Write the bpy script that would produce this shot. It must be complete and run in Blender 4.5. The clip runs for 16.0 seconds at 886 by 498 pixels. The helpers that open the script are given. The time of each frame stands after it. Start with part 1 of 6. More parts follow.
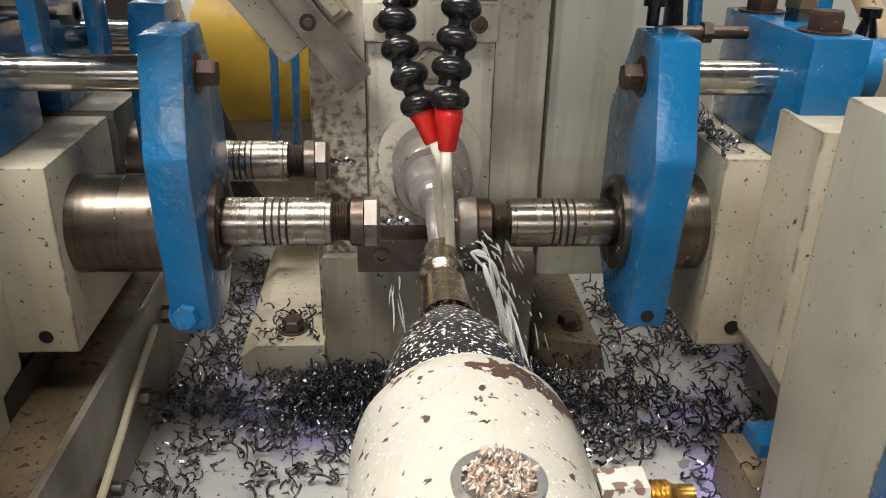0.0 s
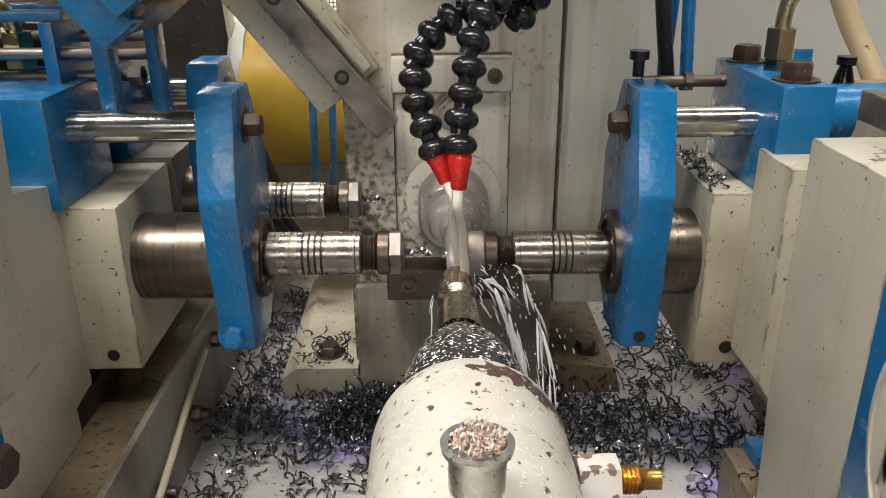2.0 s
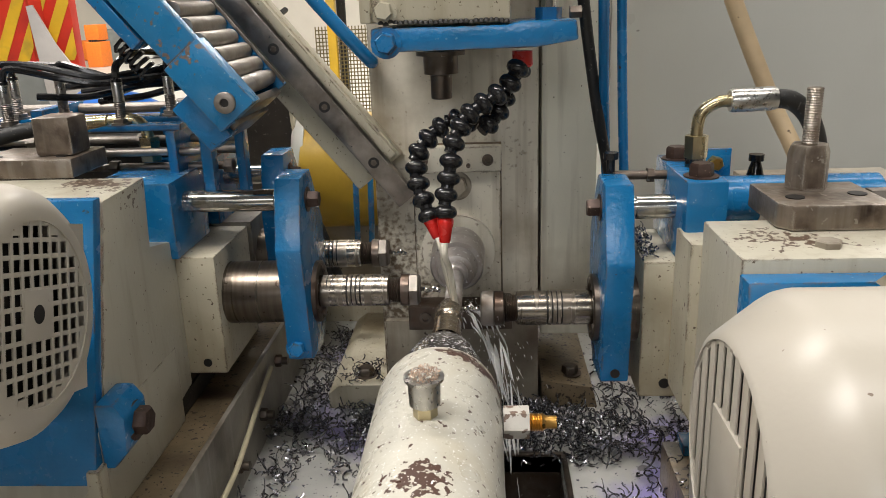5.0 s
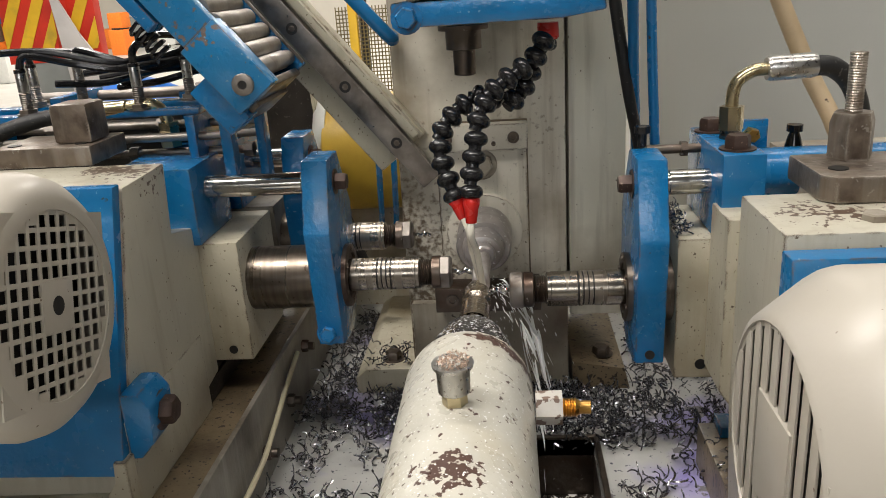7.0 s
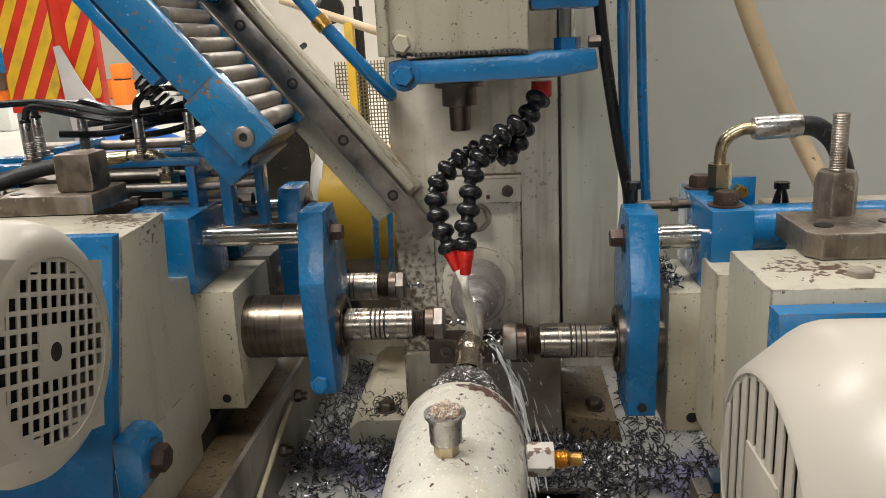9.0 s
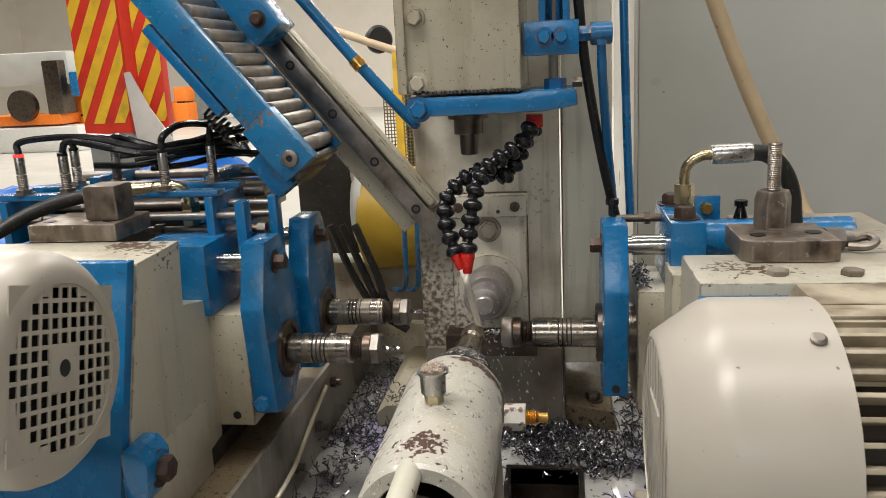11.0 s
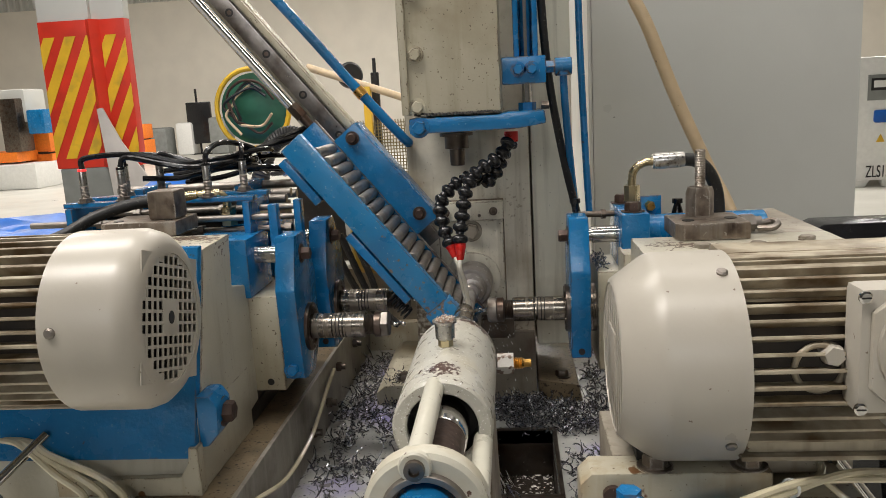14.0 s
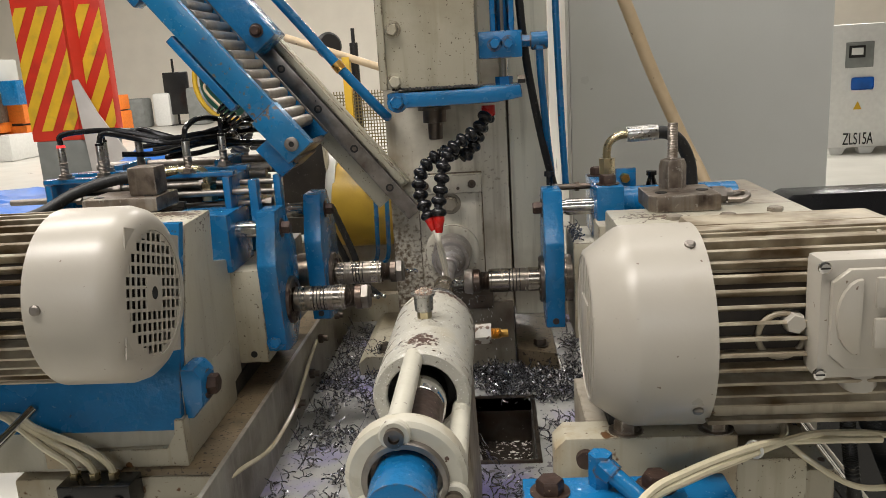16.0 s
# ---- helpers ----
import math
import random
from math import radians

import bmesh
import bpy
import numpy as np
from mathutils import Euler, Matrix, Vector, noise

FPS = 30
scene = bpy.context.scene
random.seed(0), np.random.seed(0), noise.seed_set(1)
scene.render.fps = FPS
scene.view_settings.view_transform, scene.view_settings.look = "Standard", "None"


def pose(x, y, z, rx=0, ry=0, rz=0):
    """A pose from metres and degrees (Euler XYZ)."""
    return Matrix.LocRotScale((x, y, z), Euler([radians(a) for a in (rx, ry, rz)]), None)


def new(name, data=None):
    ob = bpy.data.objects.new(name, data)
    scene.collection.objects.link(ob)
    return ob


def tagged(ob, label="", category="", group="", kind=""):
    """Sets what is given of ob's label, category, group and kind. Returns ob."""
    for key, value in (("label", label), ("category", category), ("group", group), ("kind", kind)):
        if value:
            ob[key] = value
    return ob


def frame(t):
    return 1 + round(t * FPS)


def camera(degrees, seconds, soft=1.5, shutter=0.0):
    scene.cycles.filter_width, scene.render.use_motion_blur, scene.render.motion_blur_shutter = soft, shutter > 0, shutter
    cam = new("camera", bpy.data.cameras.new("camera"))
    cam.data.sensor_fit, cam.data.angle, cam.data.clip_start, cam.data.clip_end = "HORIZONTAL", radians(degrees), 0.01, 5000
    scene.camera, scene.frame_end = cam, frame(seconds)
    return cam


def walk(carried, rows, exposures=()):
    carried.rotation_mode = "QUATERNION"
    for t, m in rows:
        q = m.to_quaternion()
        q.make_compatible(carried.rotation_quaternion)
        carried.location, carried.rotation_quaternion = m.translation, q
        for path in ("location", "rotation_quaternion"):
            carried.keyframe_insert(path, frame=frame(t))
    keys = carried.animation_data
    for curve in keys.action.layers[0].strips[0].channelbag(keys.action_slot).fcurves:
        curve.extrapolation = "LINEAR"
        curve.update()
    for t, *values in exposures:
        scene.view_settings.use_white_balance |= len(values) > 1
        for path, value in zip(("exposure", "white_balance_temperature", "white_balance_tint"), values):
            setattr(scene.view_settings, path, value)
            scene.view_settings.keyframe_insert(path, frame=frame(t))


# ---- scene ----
cam = camera(58.68, 16.0, soft=0.5, shutter=0.3)


def held(x, y, z, yaw, pitch, roll):
    """A camera's pose: yaw to the left of +y, pitch up, roll to its left."""
    return Matrix.Translation((x, y, z)) @ pose(0, 0, 0, 0, 0, yaw) @ pose(0, 0, 0, 90 + pitch) @ pose(0, 0, 0, 0, 0, roll)


PATH = [
    (0, -0.0315, -0.4800, 1.0427, -4.08, -24.73, 1.20),
    (0.5, -0.0302, -0.4804, 1.0430, -3.94, -24.63, 1.01),
    (1, -0.0281, -0.4825, 1.0450, -3.56, -24.24, 0.68),
    (1.5, -0.0247, -0.5017, 1.0507, -2.27, -23.38, 0.01),
    (2, -0.0191, -0.5400, 1.0621, -0.87, -22.01, -0.43),
    (2.5, -0.0106, -0.5736, 1.0688, 0.13, -20.52, -0.78),
    (3, -0.0044, -0.6088, 1.0874, 0.98, -19.47, -1.52),
    (3.2, -0.0043, -0.6232, 1.0898, 0.98, -19.07, -1.45),
    (5.3, 0.0366, -0.7548, 1.1208, 3.84, -17.34, -2.29),
    (5.5, 0.0360, -0.7527, 1.1179, 4.07, -17.41, -2.62),
    (6, 0.0321, -0.7484, 1.1177, 4.94, -17.83, -3.37),
    (6.5, 0.0328, -0.7345, 1.1131, 5.28, -18.53, -3.62),
    (7, 0.0323, -0.7321, 1.1147, 5.41, -18.73, -3.69),
    (7.5, 0.0294, -0.7331, 1.1162, 5.62, -18.74, -3.86),
    (8, 0.0287, -0.7340, 1.1170, 5.37, -17.43, -3.60),
    (8.5, 0.0321, -0.7348, 1.1165, 4.82, -15.66, -2.98),
    (9, 0.0341, -0.7418, 1.1176, 4.84, -15.02, -2.88),
    (9.2, 0.0353, -0.7462, 1.1182, 5.12, -14.55, -2.91),
    (11.3, 0.0941, -0.9273, 1.1336, 8.66, -12.62, -2.77),
    (11.5, 0.0802, -0.9635, 1.1282, 7.45, -11.84, -2.98),
    (12, 0.0614, -1.0455, 1.1245, 5.75, -10.62, -3.56),
    (12.5, 0.0636, -1.0743, 1.1235, 5.48, -10.49, -3.42),
    (13, 0.0704, -1.0803, 1.1254, 5.39, -10.75, -3.25),
    (13.5, 0.0712, -1.0789, 1.1269, 5.41, -10.81, -3.22),
    (14, 0.0685, -1.0794, 1.1244, 5.37, -10.86, -3.19),
    (14.5, 0.0692, -1.0838, 1.1252, 4.86, -10.93, -2.56),
    (15, 0.0706, -1.0885, 1.1262, 4.39, -12.16, -2.82),
    (15.5, 0.0702, -1.0928, 1.1300, 4.23, -13.14, -3.39),
    (16, 0.0742, -1.0954, 1.1317, 4.17, -13.12, -3.45),
]
walk(cam, [(t, held(*row)) for t, *row in PATH], exposures=((0, 0.34), (2.5, 0.25), (5.5, -0.02), (9, -0.04), (12, -0.22), (16, -0.23)))

# ---- world and light ----
H = 0.84  # height of the work axis over the shop floor; machine numbers below are taken from that axis

world = bpy.data.worlds.new("world")
scene.world = world
world.use_nodes = True
world.node_tree.nodes["Background"].inputs[0].default_value = (0.80, 0.86, 0.92, 1)
world.node_tree.nodes["Background"].inputs[1].default_value = 0.35
scene.view_settings.exposure = 0.0


def ceiling_lamp(x, y, z, w, d, watts):
    data = bpy.data.lights.new("lamp", "AREA")
    data.shape, data.size, data.size_y, data.energy, data.color = "RECTANGLE", w, d, watts, (1.0, 0.94, 0.875)
    ob = new("ceiling_lamp", data)
    ob.location = (x, y, z)
    return ob


for lx, ly, watts in ((-1.4, -1.3, 156), (1.2, -1.3, 42), (-1.4, 1.2, 126), (1.2, 1.2, 35)):
    ceiling_lamp(lx, ly, 4.2, 2.4, 0.5, watts)
for lx, ly in ((-6, 8), (0, 8), (6, 8), (-6, 15), (0, 15), (6, 15), (-10, 12)):
    ceiling_lamp(lx, ly, 5.6, 3.0, 0.8, 385)

# daylight from the long window in the wall behind the camera
window = bpy.data.lights.new("window_light", "AREA")
window.shape, window.size, window.size_y, window.energy, window.color = "RECTANGLE", 4.0, 1.0, 108, (0.98, 0.98, 0.98)
window_lamp = new("window_light", window)
window_lamp.matrix_world = pose(-0.6, -7.9, 3.65, 90, 0, 0)


# ---- materials ----
def material(name, base, rough=0.5, metal=0.0, vary=0.12, scale=30.0, bump=0.15, bump_scale=200.0, spots=None, spot_scale=60.0,
             spot_at=0.62, grime=None, grime_scale=6.0, grime_at=0.55, coat=0.0, rough_vary=0.15,
             fleck=None, fleck_scale=300.0, fleck_at=0.66, patches=(), streak=None, edge=None, spot_soft=0.03):
    m = bpy.data.materials.new(name)
    m.use_nodes = True
    nt = m.node_tree
    nodes, link = nt.nodes, nt.links.new
    bsdf = nodes["Principled BSDF"]
    coord = nodes.new("ShaderNodeTexCoord")
    info = nodes.new("ShaderNodeObjectInfo")
    shift = nodes.new("ShaderNodeVectorMath")
    shift.operation = "ADD"
    link(coord.outputs["Object"], shift.inputs[0])
    link(info.outputs["Random"], shift.inputs[1])

    def noise_tex(sc, detail=5.0):
        n = nodes.new("ShaderNodeTexNoise")
        n.inputs["Scale"].default_value, n.inputs["Detail"].default_value = sc, detail
        link(shift.outputs[0], n.inputs["Vector"])
        return n

    def mix(fac, a, b):
        x = nodes.new("ShaderNodeMix")
        x.data_type = "RGBA"
        link(fac, x.inputs[0])
        for sock, val in ((x.inputs[6], a), (x.inputs[7], b)):
            if isinstance(val, tuple):
                sock.default_value = (*val, 1)
            else:
                link(val, sock)
        return x.outputs[2]

    def ramp(src, lo, hi):
        r = nodes.new("ShaderNodeMapRange")
        r.inputs[1].default_value, r.inputs[2].default_value = lo, hi
        r.clamp = True
        link(src, r.inputs[0])
        return r.outputs[0]

    n1 = noise_tex(scale)
    dark = tuple(c * (1 - vary) for c in base)
    light = tuple(min(1, c * (1 + vary)) for c in base)
    col = mix(ramp(n1.outputs[0], 0.3, 0.7), dark, light)
    if grime:
        n3 = noise_tex(grime_scale, 8.0)
        col = mix(ramp(n3.outputs[0], grime_at, grime_at + 0.22), col, grime)
    if streak:
        mp = nodes.new("ShaderNodeMapping")
        mp.inputs["Scale"].default_value = (70, 70, 5)
        link(shift.outputs[0], mp.inputs["Vector"])
        ns = nodes.new("ShaderNodeTexNoise")
        ns.inputs["Scale"].default_value, ns.inputs["Detail"].default_value = 1.0, 6.0
        link(mp.outputs[0], ns.inputs["Vector"])
        col = mix(ramp(ns.outputs[0], 0.52, 0.85), col, streak)
    if spots:
        n2 = noise_tex(spot_scale, 3.0)
        level = n2.outputs[0]
        for px, py, pz, reach, gain in patches:
            dist = nodes.new("ShaderNodeVectorMath")
            dist.operation = "DISTANCE"
            dist.inputs[1].default_value = (px, py, pz)
            link(coord.outputs["Object"], dist.inputs[0])
            near = nodes.new("ShaderNodeMapRange")
            near.inputs[1].default_value, near.inputs[2].default_value = 0.0, reach
            near.inputs[3].default_value, near.inputs[4].default_value = gain, 0.0
            link(dist.outputs["Value"], near.inputs[0])
            add = nodes.new("ShaderNodeMath")
            link(level, add.inputs[0])
            link(near.outputs[0], add.inputs[1])
            level = add.outputs[0]
        col = mix(ramp(level, spot_at, spot_at + spot_soft), col, spots)
    if fleck:
        n4 = noise_tex(fleck_scale, 2.0)
        col = mix(ramp(n4.outputs[0], fleck_at, fleck_at + 0.03), col, fleck)
    if edge:  # edge colour: worn-off paint, brighter steel on RAIL, light painted in on RUSTY
        rounded = nodes.new("ShaderNodeBevel")
        rounded.samples = 4
        rounded.inputs["Radius"].default_value = 0.0035
        geo = nodes.new("ShaderNodeNewGeometry")
        dot = nodes.new("ShaderNodeVectorMath")
        dot.operation = "DOT_PRODUCT"
        link(rounded.outputs[0], dot.inputs[0])
        link(geo.outputs["Normal"], dot.inputs[1])
        bare = nodes.new("ShaderNodeMath")
        bare.operation = "MULTIPLY"
        link(ramp(dot.outputs["Value"], 0.985, 0.93), bare.inputs[0])
        link(ramp(noise_tex(45.0, 6.0).outputs[0], 0.47, 0.56), bare.inputs[1])
        col = mix(bare.outputs[0], col, edge)
    link(col, bsdf.inputs["Base Color"])
    bsdf.inputs["Metallic"].default_value = metal
    if rough_vary:
        nr = noise_tex(scale * 1.7)
        rr = nodes.new("ShaderNodeMapRange")
        rr.inputs[3].default_value, rr.inputs[4].default_value = max(0.03, rough - rough_vary), min(1, rough + rough_vary)
        link(nr.outputs[0], rr.inputs[0])
        link(rr.outputs[0], bsdf.inputs["Roughness"])
    else:
        bsdf.inputs["Roughness"].default_value = rough
    bsdf.inputs["Coat Weight"].default_value = coat
    if bump:
        nb = noise_tex(bump_scale, 3.0)
        b = nodes.new("ShaderNodeBump")
        b.inputs["Strength"].default_value, b.inputs["Distance"].default_value = bump, 0.002
        link(nb.outputs[0], b.inputs["Height"])
        link(b.outputs[0], bsdf.inputs["Normal"])
    return m


SOIL = (0.07, 0.045, 0.03)
BEIGE = material("beige_paint", edge=(0.10, 0.07, 0.045), base=(0.47, 0.435, 0.335), rough=0.40, vary=0.06, scale=12, spots=SOIL, spot_scale=75, spot_at=0.735,
                 grime=(0.24, 0.19, 0.11), grime_scale=7, grime_at=0.52, fleck=(0.12, 0.09, 0.06), fleck_scale=280, fleck_at=0.68, streak=(0.32, 0.275, 0.185))
BEIGE_DIRTY = material("beige_paint_dirty", edge=(0.10, 0.07, 0.045), base=(0.33, 0.295, 0.235), rough=0.45, vary=0.14, spots=(0.06, 0.042, 0.03), spot_scale=60, spot_at=0.70,
                       grime=(0.11, 0.08, 0.055), grime_scale=8, grime_at=0.47, fleck=(0.10, 0.08, 0.055), fleck_scale=200, fleck_at=0.70, streak=(0.20, 0.165, 0.12))
COLUMN = material("stained_column_paint", edge=(0.10, 0.07, 0.045), base=(0.65, 0.61, 0.51), rough=0.42, vary=0.08, scale=9, spots=(0.15, 0.108, 0.070), spot_scale=140, spot_at=0.64, spot_soft=0.20,
                  patches=((-0.11, -0.12, 0.76, 0.16, 0.30), (-0.125, -0.12, 0.86, 0.08, 0.17), (-0.125, -0.12, 0.94, 0.07, 0.13), (0.05, -0.12, 0.74, 0.09, 0.18), (0.03, -0.12, 0.97, 0.06, 0.10)),
                  grime=(0.25, 0.205, 0.14), grime_scale=8, grime_at=0.49, fleck=(0.09, 0.065, 0.045), fleck_scale=330, fleck_at=0.715, streak=(0.26, 0.215, 0.15))
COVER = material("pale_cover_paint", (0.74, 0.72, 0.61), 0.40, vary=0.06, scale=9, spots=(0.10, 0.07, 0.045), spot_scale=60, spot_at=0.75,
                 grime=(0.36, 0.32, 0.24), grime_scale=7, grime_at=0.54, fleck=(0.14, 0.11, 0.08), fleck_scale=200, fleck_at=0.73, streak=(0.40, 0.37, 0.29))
PAN_WALL = material("grimy_pan_paint", (0.25, 0.235, 0.20), 0.4, vary=0.15, scale=18, grime=(0.10, 0.085, 0.065), grime_scale=12, grime_at=0.46, streak=(0.32, 0.30, 0.26))
OILY = material("oil_soaked_paint", (0.19, 0.145, 0.088), 0.35, vary=0.2, scale=25, spots=(0.04, 0.028, 0.02), spot_scale=120, spot_at=0.62,
                grime=(0.055, 0.038, 0.022), grime_scale=14, grime_at=0.48, fleck=(0.03, 0.02, 0.015), fleck_scale=260, fleck_at=0.64)
RUSTED = material("rust_stained_beige", edge=(0.10, 0.07, 0.045), base=(0.44, 0.405, 0.31), rough=0.42, vary=0.08, scale=14, spots=(0.13, 0.06, 0.02), spot_scale=40, spot_at=0.66,
                  grime=(0.30, 0.20, 0.09), grime_scale=9, grime_at=0.50, fleck=(0.10, 0.06, 0.03), fleck_scale=220, fleck_at=0.68, streak=(0.32, 0.25, 0.15))
BEIGE_FLAKED = material("beige_paint_flaked", edge=(0.10, 0.07, 0.045), base=(0.48, 0.455, 0.37), rough=0.38, vary=0.06, scale=12, spots=(0.10, 0.065, 0.045), spot_scale=190, spot_at=0.745,
                        streak=(0.34, 0.30, 0.22), grime=(0.26, 0.215, 0.14), grime_scale=7, grime_at=0.55, fleck=(0.12, 0.09, 0.06), fleck_scale=260, fleck_at=0.71,
                        patches=((-0.11, -0.19, 0.50, 0.045, 0.30), (-0.07, -0.20, 0.50, 0.040, 0.24), (0.062, -0.105, 0.53, 0.045, 0.34), (0.03, -0.09, 0.53, 0.035, 0.30)))
BARREL = material("cream_paint_chipped", (0.47, 0.455, 0.395), 0.30, vary=0.06, spots=(0.075, 0.042, 0.032), spot_scale=190, spot_at=0.635,
                  grime=(0.38, 0.34, 0.25), grime_scale=16, grime_at=0.58, fleck=(0.74, 0.74, 0.72), fleck_scale=520, fleck_at=0.655,
                  patches=((0.000, -0.388, 0.046, 0.024, 0.36), (0.006, -0.232, 0.046, 0.010, 0.36), (0.016, -0.234, 0.044, 0.011, 0.38), (0.026, -0.236, 0.039, 0.011, 0.38),
                           (0.035, -0.238, 0.031, 0.010, 0.36), (0.042, -0.240, 0.021, 0.010, 0.36), (0.045, -0.242, 0.010, 0.009, 0.34)))
CREAM = material("cream_paint", (0.52, 0.50, 0.42), 0.32, vary=0.05, spots=(0.09, 0.045, 0.03), spot_scale=95, spot_at=0.70, grime=(0.42, 0.36, 0.24), grime_scale=16, grime_at=0.58)
MOTOR = material("motor_grey_beige", (0.43, 0.40, 0.345), 0.34, vary=0.05, scale=9, bump=0.04, grime=(0.36, 0.32, 0.25), grime_scale=9, grime_at=0.52, spots=(0.1, 0.07, 0.05), spot_scale=60, spot_at=0.765,
                 fleck=(0.16, 0.12, 0.09), fleck_scale=180, fleck_at=0.735)
FIN = material("motor_fin_dusty", (0.40, 0.35, 0.26), 0.5, vary=0.2, grime=(0.10, 0.062, 0.026), grime_scale=18, grime_at=0.42, streak=(0.22, 0.18, 0.12))
BLUE = material("blue_enamel", edge=(0.09, 0.075, 0.065), base=(0.006, 0.145, 0.36), rough=0.25, vary=0.14, scale=20, spots=(0.05, 0.05, 0.05), spot_scale=90, spot_at=0.73,
                grime=(0.006, 0.075, 0.17), grime_scale=9, grime_at=0.56, coat=0.15, fleck=(0.10, 0.25, 0.42), fleck_scale=220, fleck_at=0.70, bump=0.3)
BLUE_SCUFFED = material("blue_enamel_scuffed", edge=(0.10, 0.08, 0.07), base=(0.010, 0.165, 0.37), rough=0.30, vary=0.10, spots=(0.16, 0.12, 0.10), spot_scale=130, spot_at=0.70,
                        grime=(0.01, 0.09, 0.24), grime_scale=9, grime_at=0.58, coat=0.2, fleck=(0.25, 0.35, 0.45), fleck_scale=240, fleck_at=0.69,
                        patches=((0.075, -0.073, -0.088, 0.026, 0.27), (0.050, -0.073, -0.060, 0.022, 0.17), (0.02, -0.073, -0.03, 0.02, 0.12)))
STEEL = material("ground_steel", (0.39, 0.34, 0.285), 0.25, 1.0, vary=0.16, scale=70, bump=0.05, grime=(0.16, 0.105, 0.07), grime_scale=22, grime_at=0.54, fleck=(0.10, 0.07, 0.05), fleck_scale=300, fleck_at=0.68)
STEEL_DARK = material("dark_oiled_steel", (0.15, 0.125, 0.105), 0.38, 1.0, vary=0.25, scale=50, grime=(0.09, 0.05, 0.035), grime_scale=25, grime_at=0.5, fleck=(0.4, 0.37, 0.33), fleck_scale=220, fleck_at=0.70)
# pale edge colour paints lit edges onto the rusty steel
RUSTY = material("worn_rusty_steel", edge=(0.42, 0.38, 0.33), base=(0.20, 0.16, 0.125), rough=0.42, metal=0.6, vary=0.3, scale=40, grime=(0.045, 0.03, 0.022), grime_scale=34, grime_at=0.50, spots=(0.30, 0.27, 0.23), spot_scale=120, spot_at=0.66, streak=(0.34, 0.31, 0.27), bump=0.35, bump_scale=160)
CHROME = material("polished_steel", (0.72, 0.71, 0.69), 0.12, 1.0, vary=0.05, bump=0.02, rough_vary=0.05, grime=(0.35, 0.30, 0.25), grime_scale=30, grime_at=0.60)
BOLT = material("brown_bolt", (0.055, 0.032, 0.024), 0.48, 0.35, vary=0.3, scale=120, fleck=(0.2, 0.14, 0.1), fleck_at=0.69)
BLACK = material("black_plastic", (0.012, 0.012, 0.013), 0.22, vary=0.2, bump=0.05)
FOAMED = material("wet_black_foam_spotted", (0.022, 0.022, 0.024), 0.18, vary=0.3, spots=(0.62, 0.62, 0.60), spot_scale=230, spot_at=0.64, fleck=(0.75, 0.75, 0.73), fleck_scale=480, fleck_at=0.60)
RUBBER = material("black_rubber", (0.012, 0.012, 0.012), 0.5, vary=0.3, fleck=(0.08, 0.075, 0.07), fleck_at=0.66)
RED = material("red_plastic", (0.60, 0.02, 0.015), 0.28, vary=0.08, bump=0.05)
BRASS = material("brass", (0.62, 0.36, 0.10), 0.3, 1.0, vary=0.2, scale=90)
ZINC = material("yellow_zinc", (0.55, 0.47, 0.30), 0.28, 1.0, vary=0.15, grime=(0.2, 0.14, 0.07), grime_scale=40, grime_at=0.56)
YELLOW = material("ochre_paint", (0.48, 0.31, 0.035), 0.4, vary=0.08, grime=(0.10, 0.06, 0.02), grime_scale=12, grime_at=0.54)
GREY = material("grey_cabinet_paint", (0.52, 0.525, 0.495), 0.34, vary=0.05, scale=2.5, bump=0.05, spots=(0.06, 0.055, 0.05), spot_scale=28, spot_at=0.79, grime=(0.45, 0.45, 0.42), grime_scale=2.2, grime_at=0.50)
# the violet grime colour paints purple highlights onto the coolant
MILK = material("milky_coolant", (0.46, 0.46, 0.44), 0.07, vary=0.10, scale=22, bump=0.25, bump_scale=60, grime=(0.30, 0.26, 0.62), grime_scale=9, grime_at=0.50, spots=(0.20, 0.19, 0.20), spot_scale=55, spot_at=0.645, fleck=(0.10, 0.10, 0.12), fleck_scale=210, fleck_at=0.655)
# near-black: shade painted on inner case, saddle and rear block; also a dark shield
DARK_CASTING = material("dark_casting_and_shade", (0.022, 0.018, 0.015), 0.5, vary=0.4, scale=30, fleck=(0.10, 0.09, 0.08), fleck_scale=200, fleck_at=0.68)
# near-black: paints the shade in holes and recesses; also colours black parts
DARK = material("black_and_hole_shade", (0.010, 0.009, 0.008), 0.5, vary=0.3, bump=0)
WELL = material("foaming_dark_coolant", (0.03, 0.025, 0.02), 0.12, vary=0.3, spots=(0.7, 0.68, 0.64), spot_scale=60, spot_at=0.60, fleck=(0.5, 0.48, 0.45), fleck_scale=200, fleck_at=0.62, bump=0.4, bump_scale=90)
# pale flecks put white glints, and coolant between chips, into the colour
CHIP = material("steel_swarf", (0.22, 0.22, 0.24), 0.26, 1.0, vary=0.5, scale=260, bump=0, fleck=(0.75, 0.75, 0.78), fleck_scale=240, fleck_at=0.66)
FLOOR = material("shop_floor", (0.50, 0.49, 0.44), 0.35, vary=0.08, scale=2, bump=0.02)
WALL = material("hall_wall", (0.72, 0.68, 0.60), 0.8, vary=0.04, scale=2, bump=0.0)
# dark grey for the unseen roof and south wall, to lower bounced light
LINING = material("low_bounce_lining", (0.16, 0.16, 0.16), 0.8, vary=0.06, scale=2, bump=0.0)
WHITE = material("white_plastic", (0.72, 0.72, 0.69), 0.4, vary=0.05, scale=20)
SPATTERED = material("spattered_white_nut", (0.50, 0.48, 0.44), 0.40, vary=0.15, spots=(0.15, 0.10, 0.075), spot_scale=150, spot_at=0.53)
